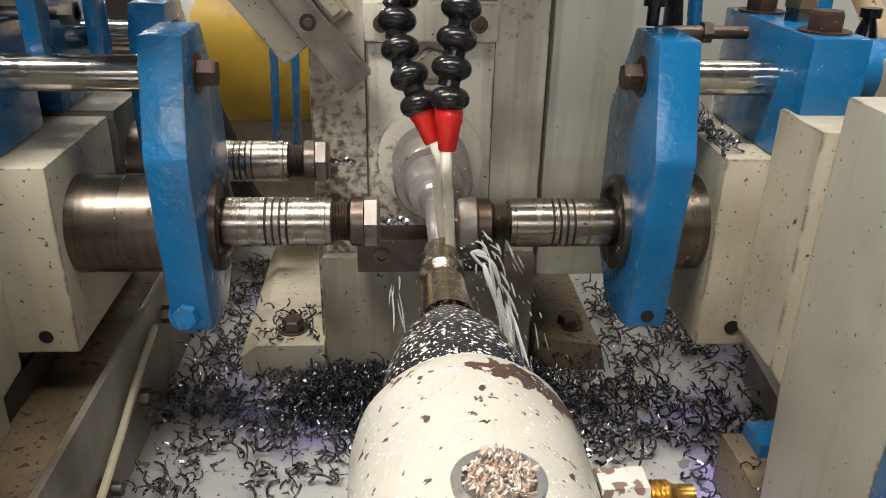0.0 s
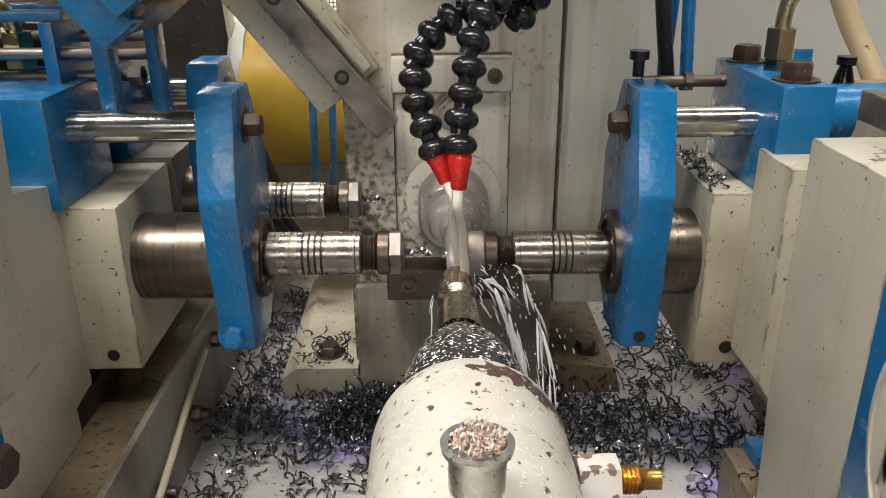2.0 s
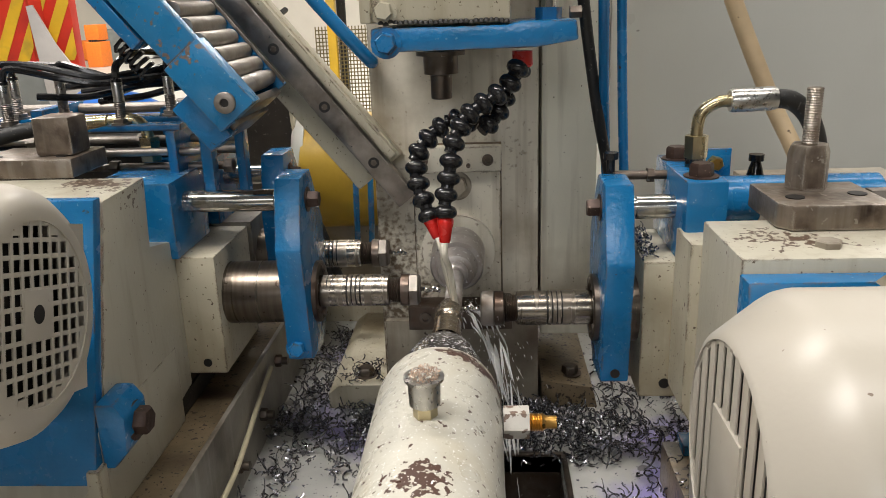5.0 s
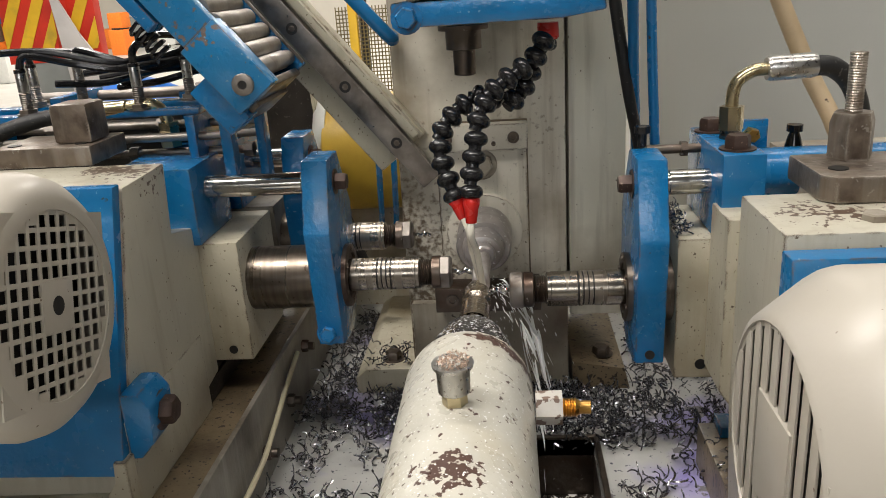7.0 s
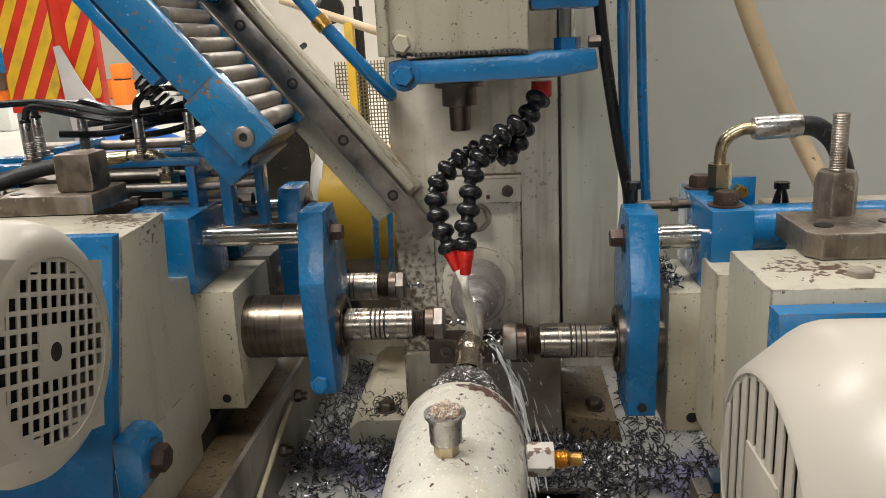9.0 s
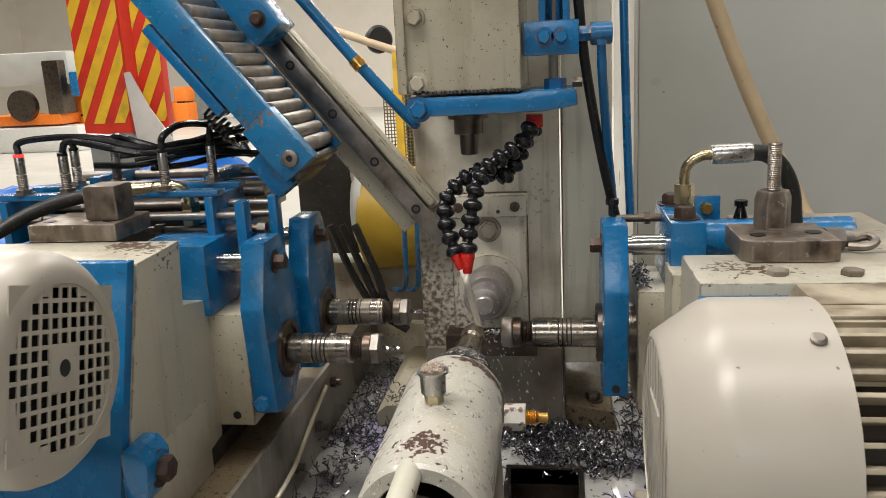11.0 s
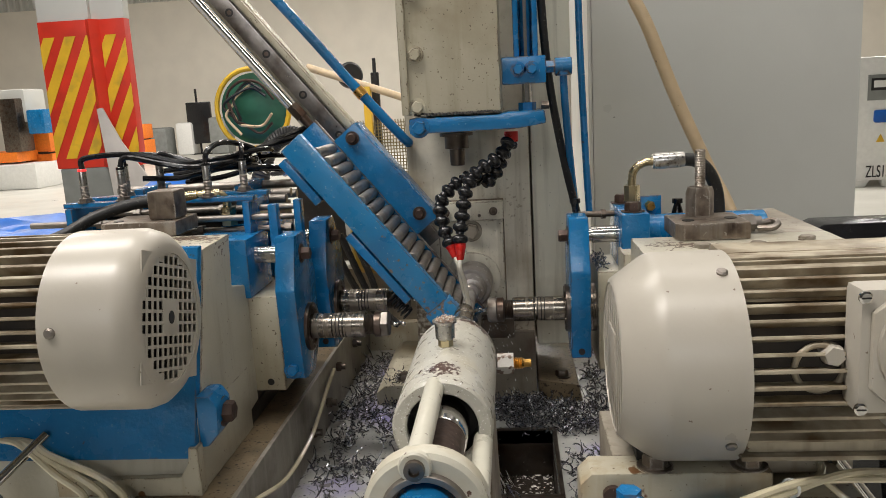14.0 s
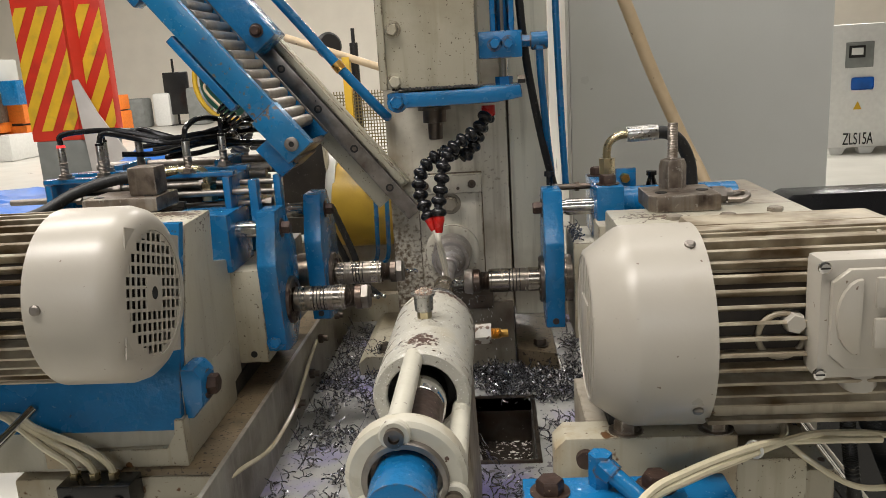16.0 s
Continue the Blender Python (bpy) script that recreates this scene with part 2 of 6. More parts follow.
GREYBASE = material("grey_plinth", (0.20, 0.21, 0.20), 0.6, vary=0.14, scale=9)
STRIPE_RED = material("red_paint", (0.58, 0.03, 0.012), 0.5, vary=0.10, scale=8, grime=(0.40, 0.02, 0.01), grime_scale=5, grime_at=0.52)
STRIPE_YELLOW = material("yellow_paint", (0.66, 0.40, 0.02), 0.5, vary=0.12, scale=8, grime=(0.45, 0.30, 0.03), grime_scale=12, grime_at=0.52)
ORANGE = material("orange_plastic", (0.80, 0.20, 0.02), 0.45, vary=0.1)
TARP = material("blue_tarpaulin", (0.006, 0.11, 0.45), 0.5, vary=0.3, scale=9, bump=0.6, bump_scale=25)
TUBE = material("clear_pvc_tube", (0.62, 0.56, 0.40), 0.2, vary=0.12, scale=40)
PIPE = material("cream_hose", (0.56, 0.43, 0.27), 0.4, vary=0.1, spots=(0.08, 0.05, 0.03), spot_scale=40, spot_at=0.70)
WORK = material("wet_steel_work", (0.42, 0.35, 0.28), 0.22, 1.0, vary=0.25, scale=90, fleck=(0.85, 0.85, 0.83), fleck_scale=300, fleck_at=0.64)
# near-black so the gaps between motor fins carry their shade in colour
FIN_BODY = material("motor_body_gap_shade", (0.035, 0.025, 0.015), 0.6, vary=0.3, grime=(0.02, 0.015, 0.01), grime_scale=20, grime_at=0.5)
MILKY_STEEL = material("milk_washed_steel", (0.42, 0.39, 0.37), 0.34, 0.6, vary=0.2, scale=40, grime=(0.22, 0.18, 0.155), grime_scale=30, grime_at=0.50, spots=(0.66, 0.65, 0.64), spot_scale=70, spot_at=0.69, fleck=(0.8, 0.8, 0.79), fleck_scale=230, fleck_at=0.68)
NUT = material("dull_steel_nut", (0.27, 0.245, 0.22), 0.48, 0.9, vary=0.2, scale=60, grime=(0.12, 0.085, 0.06), grime_scale=40, grime_at=0.52)
GALV = material("dull_zinc_ferrule", (0.50, 0.49, 0.47), 0.30, 1.0, vary=0.10, scale=160, bump=0.04, fleck=(0.30, 0.27, 0.23), fleck_scale=240, fleck_at=0.68)
RAIL = material("oiled_rail_steel", edge=(0.55, 0.52, 0.48), base=(0.27, 0.245, 0.225), rough=0.34, metal=0.9, vary=0.25, scale=60, grime=(0.10, 0.075, 0.055), grime_scale=22, grime_at=0.5)
ROD = material("turned_bar_steel", (0.32, 0.295, 0.27), 0.42, 0.85, vary=0.18, scale=60, grime=(0.24, 0.20, 0.17), grime_scale=30, grime_at=0.52)
BRIGHT_CHIP = material("foamy_bright_chips", (0.55, 0.42, 0.33), 0.45, 0.2, vary=0.5, scale=300, bump=0, fleck=(0.85, 0.84, 0.8), fleck_scale=400, fleck_at=0.55)
SHEET = material("grubby_plastic_sheet", (0.50, 0.47, 0.45), 0.5, vary=0.12, scale=5, grime=(0.38, 0.35, 0.33), grime_scale=4, grime_at=0.5)
LED = material("red_indicator", (0.7, 0.02, 0.02), 0.4, bump=0)
LED.node_tree.nodes["Principled BSDF"].inputs["Emission Color"].default_value = (1, 0.05, 0.05, 1)
LED.node_tree.nodes["Principled BSDF"].inputs["Emission Strength"].default_value = 1.5


def turned(name, base, dark, rough, axis=0, lines=420.0):
    """Steel turned round an axis: fine rings of differing tone, long oily smears along it."""
    m = bpy.data.materials.new(name)
    m.use_nodes = True
    nodes, link = m.node_tree.nodes, m.node_tree.links.new
    bsdf = nodes["Principled BSDF"]
    coord = nodes.new("ShaderNodeTexCoord")

    def stretched(along, across, detail):
        mp = nodes.new("ShaderNodeMapping")
        mp.inputs["Scale"].default_value = [along if i == axis else across for i in range(3)]
        link(coord.outputs["Object"], mp.inputs["Vector"])
        n = nodes.new("ShaderNodeTexNoise")
        n.inputs["Scale"].default_value, n.inputs["Detail"].default_value = 1.0, detail
        link(mp.outputs[0], n.inputs["Vector"])
        return n.outputs[0]

    def ranged(src, lo, hi, to_lo, to_hi):
        r = nodes.new("ShaderNodeMapRange")
        for i, v in enumerate((lo, hi, to_lo, to_hi)):
            r.inputs[i + 1].default_value = v
        link(src, r.inputs[0])
        return r.outputs[0]

    rings, smears, spots = stretched(lines, 6.0, 2.0), stretched(9.0, 60.0, 4.0), stretched(150.0, 150.0, 3.0)
    col = (*base, 1)
    for fac, tint in ((ranged(rings, 0.35, 0.7, 0.0, 0.55), dark), (ranged(smears, 0.50, 0.72, 0.0, 0.75), tuple(0.7 * c for c in dark)), (ranged(spots, 0.68, 0.72, 0.0, 0.8), (0.05, 0.032, 0.02))):
        x = nodes.new("ShaderNodeMix")
        x.data_type = "RGBA"
        link(fac, x.inputs[0])
        if isinstance(col, tuple):
            x.inputs[6].default_value = col
        else:
            link(col, x.inputs[6])
        x.inputs[7].default_value = (*tint, 1)
        col = x.outputs[2]
    link(col, bsdf.inputs["Base Color"])
    bsdf.inputs["Metallic"].default_value = 1.0
    link(ranged(rings, 0.3, 0.7, rough - 0.07, rough + 0.10), bsdf.inputs["Roughness"])
    b = nodes.new("ShaderNodeBump")
    b.inputs["Strength"].default_value, b.inputs["Distance"].default_value = 0.03, 0.001
    link(rings, b.inputs["Height"])
    link(b.outputs[0], bsdf.inputs["Normal"])
    return m


QUILL = turned("smeared_quill_steel", (0.235, 0.20, 0.165), (0.09, 0.068, 0.05), 0.30, 0, 160.0)
SLEEVE = turned("turned_sleeve_steel", (0.36, 0.325, 0.28), (0.22, 0.185, 0.15), 0.25, 0, 90.0)
BAR = turned("chromed_bar_steel", (0.66, 0.65, 0.63), (0.42, 0.40, 0.37), 0.14, 0, 220.0)


# ---- building blocks ----
def box(bm, x0, x1, y0, y1, z0, z1, bev=0.0015, turn=None):
    g = bmesh.ops.create_cube(bm, size=1.0)
    vs = g["verts"]
    m = Matrix.Translation(((x0 + x1) / 2, (y0 + y1) / 2, (z0 + z1) / 2)) @ Matrix.Diagonal((x1 - x0, y1 - y0, z1 - z0, 1))
    if turn is not None:
        m = turn @ m
    bmesh.ops.transform(bm, matrix=m, verts=vs)
    if bev:
        es = list({e for v in vs for e in v.link_edges})
        bmesh.ops.bevel(bm, geom=es, offset=bev, segments=2, affect="EDGES", profile=0.6)
    return bm


def frame_of(axis):
    """Columns: two directions across the axis and the axis."""
    a = Vector({"X": (1, 0, 0), "Y": (0, 1, 0), "Z": (0, 0, 1)}[axis] if isinstance(axis, str) else axis).normalized()
    b = a.orthogonal().normalized() if not isinstance(axis, str) else Vector({"X": (0, 1, 0), "Y": (0, 0, 1), "Z": (1, 0, 0)}[axis])
    return b, a.cross(b), a


def lathe(bm, profile, at=(0, 0, 0), axis="Z", seg=32, smooth=True, open_ends=False):
    """Rings of (distance along the axis, radius)."""
    u, v, a = frame_of(axis)
    at = Vector(at)
    rings = []
    for h, r in profile:
        rings.append([bm.verts.new(at + a * h + (u * math.cos(2 * math.pi * i / seg) + v * math.sin(2 * math.pi * i / seg)) * max(r, 1e-5)) for i in range(seg)])
    for p, q in zip(rings, rings[1:]):
        for i in range(seg):
            f = bm.faces.new((p[i], p[(i + 1) % seg], q[(i + 1) % seg], q[i]))
            f.smooth = smooth
    if not open_ends:
        bm.faces.new(rings[0][::-1])
        bm.faces.new(rings[-1])
    return bm


def rod(bm, p, q, r, seg=14):
    p, q = Vector(p), Vector(q)
    return lathe(bm, [(0, r * 0.92), (r * 0.08, r), ((q - p).length - r * 0.08, r), ((q - p).length, r * 0.92)], p, tuple(q - p), seg)


def hexagon(bm, at, axis, af, h, dome=True):
    r = af / math.sqrt(3)
    prof = [(0, r), (h * 0.8, r), (h, r * 0.86)] if dome else [(0, r), (h, r)]
    return lathe(bm, prof, at, axis, 6, smooth=False)


def prism(bm, poly, axis, a0, a1, bev=0.0015):
    """poly: points in the plane across the axis: X takes (y, z), Y takes (x, z), Z takes (x, y)."""
    def place(p, a):
        return {"X": (a, p[0], p[1]), "Y": (p[0], a, p[1]), "Z": (p[0], p[1], a)}[axis]
    lo = [bm.verts.new(place(p, a0)) for p in poly]
    hi = [bm.verts.new(place(p, a1)) for p in poly]
    n = len(poly)
    fs = [bm.faces.new(lo), bm.faces.new(hi[::-1])] + [bm.faces.new((lo[i], hi[i], hi[(i + 1) % n], lo[(i + 1) % n])) for i in range(n)]
    bmesh.ops.recalc_face_normals(bm, faces=fs)
    if bev:
        bmesh.ops.bevel(bm, geom=list({e for f in fs for e in f.edges}), offset=bev, segments=2, affect="EDGES", profile=0.6)
    return bm


def spline(pts, n=8):
    """A smooth line through the points."""
    ps = [Vector(p) for p in pts]
    ps = [ps[0] * 2 - ps[1]] + ps + [ps[-1] * 2 - ps[-2]]
    out = []
    for a, b, c, d in zip(ps, ps[1:], ps[2:], ps[3:]):
        for i in range(n):
            t = i / n
            out.append(0.5 * (2 * b + (c - a) * t + (2 * a - 5 * b + 4 * c - d) * t * t + (3 * b - a - 3 * c + d) * t ** 3))
    return out + [ps[-2]]


def tube(bm, pts, r, seg=10, smooth=8, rib=0.0, taper=False):
    line = spline(pts, smooth) if smooth else [Vector(p) for p in pts]
    u = None
    rings = []
    for i, p in enumerate(line):
        d = (line[min(i + 1, len(line) - 1)] - line[max(i - 1, 0)]).normalized()
        u = d.orthogonal().normalized() if u is None else (u - d * u.dot(d)).normalized()
        v = d.cross(u)
        k = r * (1 + rib * (i % 2)) * (0.08 + math.sin(math.pi * i / (len(line) - 1)) ** 0.7 if taper else 1)
        rings.append([bm.verts.new(p + (u * math.cos(2 * math.pi * j / seg) + v * math.sin(2 * math.pi * j / seg)) * k) for j in range(seg)])
    for a, b in zip(rings, rings[1:]):
        for j in range(seg):
            f = bm.faces.new((a[j], a[(j + 1) % seg], b[(j + 1) % seg], b[j]))
            f.smooth = True
    bm.faces.new(rings[0][::-1])
    bm.faces.new(rings[-1])
    return bm


origin = {}


def thing(name, at, label, category, group="", shift=(0, 0, 0)):
    """An Empty at its base. at: world metres; shift: moves the thing with all its parts."""
    ob = new(name)
    ob.empty_display_size = 0.02
    ob.location = Vector(at) + Vector(shift)
    origin[ob.name] = Vector(at)
    return tagged(ob, label, category, group)


def part(name, bm, mat, parent, label="", raw=False, place=None):
    """One mesh under a thing or a part, from a bmesh in work-axis metres (raw: world metres); place: where its drawing stands."""
    if place is not None:
        bmesh.ops.transform(bm, matrix=place, verts=bm.verts)
    bmesh.ops.recalc_face_normals(bm, faces=bm.faces)
    base = origin[parent.name]
    bmesh.ops.translate(bm, vec=Vector((0, 0, 0 if raw else H)) - base, verts=bm.verts)
    me = bpy.data.meshes.new(name)
    bm.to_mesh(me)
    bm.free()
    me.set_sharp_from_angle(angle=0.62)
    me.materials.append(mat)
    ob = new(name, me)
    ob.parent = parent
    origin[ob.name] = base
    if label:
        ob["label"] = label
    return ob


def whole(name, bm, mat, label, category, kind="", group="", raw=False):
    """A thing that is one mesh."""
    bmesh.ops.recalc_face_normals(bm, faces=bm.faces)
    if not raw:
        bmesh.ops.translate(bm, vec=(0, 0, H), verts=bm.verts)
    lo = Vector([min(v.co[i] for v in bm.verts) for i in range(3)])
    hi = Vector([max(v.co[i] for v in bm.verts) for i in range(3)])
    base = Vector(((lo.x + hi.x) / 2, (lo.y + hi.y) / 2, lo.z))
    bmesh.ops.translate(bm, vec=-base, verts=bm.verts)
    me = bpy.data.meshes.new(name)
    bm.to_mesh(me)
    bm.free()
    me.set_sharp_from_angle(angle=0.62)
    me.materials.append(mat)
    ob = new(name, me)
    ob.location = base
    origin[ob.name] = base
    return tagged(ob, label, category, group, kind)


def N():
    return bmesh.new()


def bolt(parent, at, axis, af=0.012, h=0.007, mat=None, washer=True, name="bolt", label=""):
    bm = N()
    a = frame_of(axis)[2]
    if washer:
        lathe(bm, [(0, af * 0.82), (0.0012, af * 0.82)], at, axis, 20)
    hexagon(bm, Vector(at) + a * 0.001, axis, af, h)
    return part(name, bm, mat or BOLT, parent, label)


def socket(parent, at, axis, r=0.006, h=0.004, mat=None, name="cap_screw"):
    bm = N()
    lathe(bm, [(0, r), (h, r), (h, r * 0.55), (h * 0.35, r * 0.5)], at, axis, 18)
    return part(name, bm, mat or STEEL_DARK, parent)


# ---- the hall ----
bm = N()
box(bm, -16, 12, -8, 22, -0.1, 0, 0)
whole("floor", bm, FLOOR, "pale smooth concrete workshop floor", "floor", "structure", raw=True)
bm = N()
box(bm, -16, 12, -8.2, -8, 0, 6, 0)
whole("wall_south", bm, LINING, "unseen dark grey workshop wall that cuts bounced light", "wall", "structure", raw=True)
for nm, b in (("wall_west", (-16.2, -16, -8, 22, 0, 6)), ("wall_east", (12, 12.2, -8, 22, 0, 6))):
    bm = N()
    box(bm, *b, 0)
    whole(nm, bm, WALL, "pale cream painted workshop wall", "wall", "structure", raw=True)
bm = N()
box(bm, -16, 12, 22, 22.2, 0, 4.3, 0)
whole("wall_north", bm, WALL, "pale cream painted workshop wall", "wall", "structure", raw=True)
bm = N()
for k in range(140):
    x = -16 + k * 0.2
    prism(bm, [(x, 22.0), (x + 0.05, 21.9), (x + 0.11, 21.9), (x + 0.16, 22.0), (x + 0.2, 22.0), (x + 0.2, 22.05), (x, 22.05)], "Z", 4.3, 6.0, 0)
whole("cladding", bm, GREY, "grey corrugated metal wall cladding", "cladding", "structure", raw=True)
bm = N()
box(bm, -16.2, 12.2, -8.2, 22.2, 6, 6.1, 0)
whole("ceiling", bm, LINING, "unseen dark grey workshop roof that cuts bounced light", "ceiling", "structure", raw=True)


# ---- machine bed ----
PAN = -0.207
bed = thing("machine_bed", (0, 0.1, 0), "beige steel machine bed with coolant pan full of swarf", "machine bed")
for b in ((-0.46, -0.2345, -0.352, 0.45, -0.70, -0.118), (0.33, 0.382, -0.40, 0.45, -0.70, -0.10), (-0.26, 0.33, 0.42, 0.47, -0.70, -0.15), (-0.26, 0.33, -0.52, -0.45, -0.70, -0.22)):
    bm = N()
    box(bm, *b, 0.004)
    part("base_wall", bm, RUSTED, bed)
bm = N()
# coolant sheet with a rectangular drain well in it
xs, ys = (-0.268, 0.028, 0.112, 0.345), (-0.46, -0.172, 0.022, 0.43)
for i in range(3):
    for j in range(3):
        if (i, j) != (1, 1):
            box(bm, xs[i], xs[i + 1], ys[j], ys[j + 1], PAN - 0.02, PAN, 0)
bmesh.ops.remove_doubles(bm, verts=bm.verts, dist=0.0002)
part("coolant", bm, MILK, bed, "milky white coolant")
bm = N()
for b in ((0.022, 0.028, -0.178, 0.028), (0.112, 0.118, -0.178, 0.028), (0.022, 0.118, -0.1785, -0.172), (0.022, 0.118, 0.022, 0.0285)):
    box(bm, *b, -0.35, PAN + 0.003, 0.001)
box(bm, 0.022, 0.118, -0.178, 0.028, -0.36, -0.35, 0)
part("drain_well", bm, STEEL_DARK, bed, "dark wet drain well")
bm = N()
box(bm, 0.029, 0.111, -0.171, 0.021, -0.285, -0.277, 0)
part("well_coolant", bm, WELL, bed, "dark foaming coolant in the well")
bm = N()
prism(bm, [(-0.2340, PAN - 0.01), (-0.2300, PAN - 0.01), (-0.2285, -0.109), (-0.2340, -0.109)], "Y", -0.45, 0.42, 0.0008)
part("pan_wall", bm, PAN_WALL, bed, "dirty splash wall of the pan")
bm = N()
box(bm, -0.34, -0.2345, -0.351, 0.40, -0.1175, -0.110, 0.001)
part("slideway", bm, OILY, bed, "oil-stained slideway")
for y, z in ((0.125, -0.136), (0.046, -0.166), (-0.052, -0.171), (0.26, -0.14)):
    bm = N()
    lathe(bm, [(0, 0.005), (0.012, 0.005)], (-0.226, y, z), "X", 12)
    hexagon(bm, (-0.229, y, z), "X", 0.013, 0.008)
    part("stud", bm, STEEL_DARK, bed)
bm = N()
tube(bm, [(-0.225, 0.09, -0.128), (-0.224, 0.03, -0.140), (-0.224, -0.03, -0.158), (-0.223, -0.09, -0.168), (-0.223, -0.20, -0.165), (-0.228, -0.30, -0.140), (-0.245, -0.375, -0.130), (-0.278, -0.386, -0.132), (-0.300, -0.374, -0.134)], 0.0030, 8)
part("air_line", bm, TUBE, bed, "yellowed clear plastic air line")
bm = N()
box(bm, -0.394, -0.316, -0.384, -0.353, -0.140, -0.110, 0.002)
mf = part("valve_manifold", bm, BLACK, bed, "black valve manifold with clear tubes")
for x in (-0.381, -0.360, -0.339):
    bm = N()
    hexagon(bm, (x, -0.366, -0.110), "Z", 0.011, 0.007, False)
    part("push_fitting", bm, ZINC, mf)
    bm = N()
    k = (x + 0.36) * 0.4
    tube(bm, [(x, -0.366, -0.104), (x - 0.006, -0.366, -0.092), (x - 0.03, -0.364, -0.075), (-0.43 + k, -0.356, -0.056), (-0.455 + k, -0.345, -0.047), (-0.50, -0.33, -0.05)], 0.0038, 8)
    part("air_line", bm, TUBE, mf, "yellowed clear plastic air line")
for x in (-0.387, -0.330):
    bm = N()
    lathe(bm, [(0, 0.0062), (0.006, 0.0062), (0.007, 0.005)], (x, -0.384, -0.128), (0, -1, 0), 16)
    part("port_screw", bm, BOLT, mf)
bm = N()
lathe(bm, [(0, 0.010), (0.004, 0.016), (0.075, 0.018), (0.10, 0.0175), (0.104, 0.012)], (-0.525, -0.45, -0.135), (0.62, 0.62, 0.55), 24)
hv = part("hand_lever", bm, RUBBER, bed, "black rubber lever grip")
bm = N()
rod(bm, (-0.465, -0.385, -0.075), (-0.43, -0.34, -0.040), 0.005)
part("lever_rod", bm, CHROME, hv)
bm = N()
box(bm, 0.211, 0.33, -0.295, -0.020, -0.215, -0.162, 0.002)
part("pan_step", bm, OILY, bed)
bm = N()
box(bm, 0.226, 0.33, -0.050, -0.022, -0.1615, -0.150, 0.001)
part("stop_strip", bm, BLUE, bed, "blue painted stop strip")

# feet and cross block of the column
column = thing("machine_column", (0.03, 0.25, 0), "tall beige machine column with stained milled plate", "machine column", shift=(-0.004, 0.016, -0.015))
bm = N()
box(bm, -0.092, 0.0985, 0.134, 0.42, -0.70, 0.9, 0.003)
part("body", bm, COLUMN, column)
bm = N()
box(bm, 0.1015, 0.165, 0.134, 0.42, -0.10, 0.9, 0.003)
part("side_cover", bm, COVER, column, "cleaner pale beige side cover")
bm = N()
box(bm, -0.0478, 0.0558, 0.1315, 0.1355, -0.060, 0.1402, 0.0008)
part("backing_seam", bm, OILY, column, "oil-blackened joint round the plate")
bm = N()
box(bm, -0.046, 0.054, 0.122, 0.136, -0.055, 0.108, 0.002)
part("spindle_plate", bm, COLUMN, column)
bm = N()
box(bm, -0.048, 0.056, 0.115, 0.136, 0.109, 0.138, 0.002)
part("clamp_bar", bm, COLUMN, column)
for x, z in ((-0.034, 0.123), (0.040, 0.123), (0.018, 0.117)):
    socket(column, (x, 0.1155, z), (0, -1, 0), 0.0065 if x != 0.018 else 0.0025)
bolt(column, (0.004, 0.122, 0.092), (0, -1, 0), 0.021, 0.009, BEIGE_DIRTY)
bm = N()
box(bm, -0.056, 0.066, 0.092, 0.134, -0.075, -0.045, 0.002)
part("cross_block", bm, STEEL_DARK, column, "grimy steel cross block")
for x in (-0.036, 0.048):
    socket(column, (x, 0.0925, -0.059), (0, -1, 0), 0.007)
bm = N()
box(bm, -0.088, 0.098, 0.122, 0.134, -0.20, -0.075, 0.002)
part("apron", bm, BEIGE_DIRTY, column, "soot-stained lower apron")
bm = N()
prism(bm, [(-0.165, PAN), (-0.0885, PAN), (-0.0885, -0.160), (-0.150, -0.160), (-0.165, -0.172)], "Y", 0.118, 0.36, 0.002)
part("foot", bm, BEIGE, column)
bm = N()
prism(bm, [(0.102, PAN), (0.175, PAN), (0.165, -0.165), (0.102, -0.155)], "Y", 0.118, 0.36, 0.002)
part("foot", bm, OILY, column, "oil-black foot")
bolt(column, (-0.120, 0.148, -0.160), "Z", 0.018, 0.01, STEEL_DARK)
bolt(column, (0.14, 0.15, -0.161), "Z", 0.018, 0.01, STEEL_DARK)
bm = N()
lathe(bm, [(0.122, 0.043), (0.113, 0.043), (0.112, 0.041), (0.112, 0.034)][::-1], (0.004, 0, 0.016), "Y", 48)
part("spindle_flange", bm, COLUMN, column)

chuck = thing("collet_chuck", (0, 0.08, H), "wet grey steel collet chuck on the column", "chuck", shift=(0, 0.014, 0))
bm = N()
lathe(bm, [(0.038, 0.012), (0.04, 0.019), (0.05, 0.0215), (0.062, 0.023), (0.062, 0.028), (0.066, 0.030), (0.114, 0.031)], (0, 0, 0), "Y", 48)
part("body", bm, MILKY_STEEL, chuck)
bm = N()
lathe(bm, [(0.028, 0.0105), (0.03, 0.0125), (0.041, 0.0135)], (0, 0, 0), "Y", 32)
part("collet", bm, MILKY_STEEL, chuck)


# ---- workpieces ----
def shaft(name, label, group=""):
    bm = N()
    lathe(bm, [(-0.068, 0.004), (-0.066, 0.0075), (-0.035, 0.0078), (-0.034, 0.0088), (0.03, 0.0088), (0.031, 0.0076), (0.052, 0.0076), (0.054, 0.005)], (0, 0, 0), "Y", 24)
    me = bpy.data.meshes.new(name)
    bmesh.ops.recalc_face_normals(bm, faces=bm.faces)
    bm.to_mesh(me)
    bm.free()
    me.materials.append(MILKY_STEEL)
    return tagged(new(name, me), label, "workpiece", group)


done_work = shaft("workpiece", "wet turned steel shaft clamped for drilling")
next_work = shaft("workpiece", "turned steel shaft fed by the loading chute")


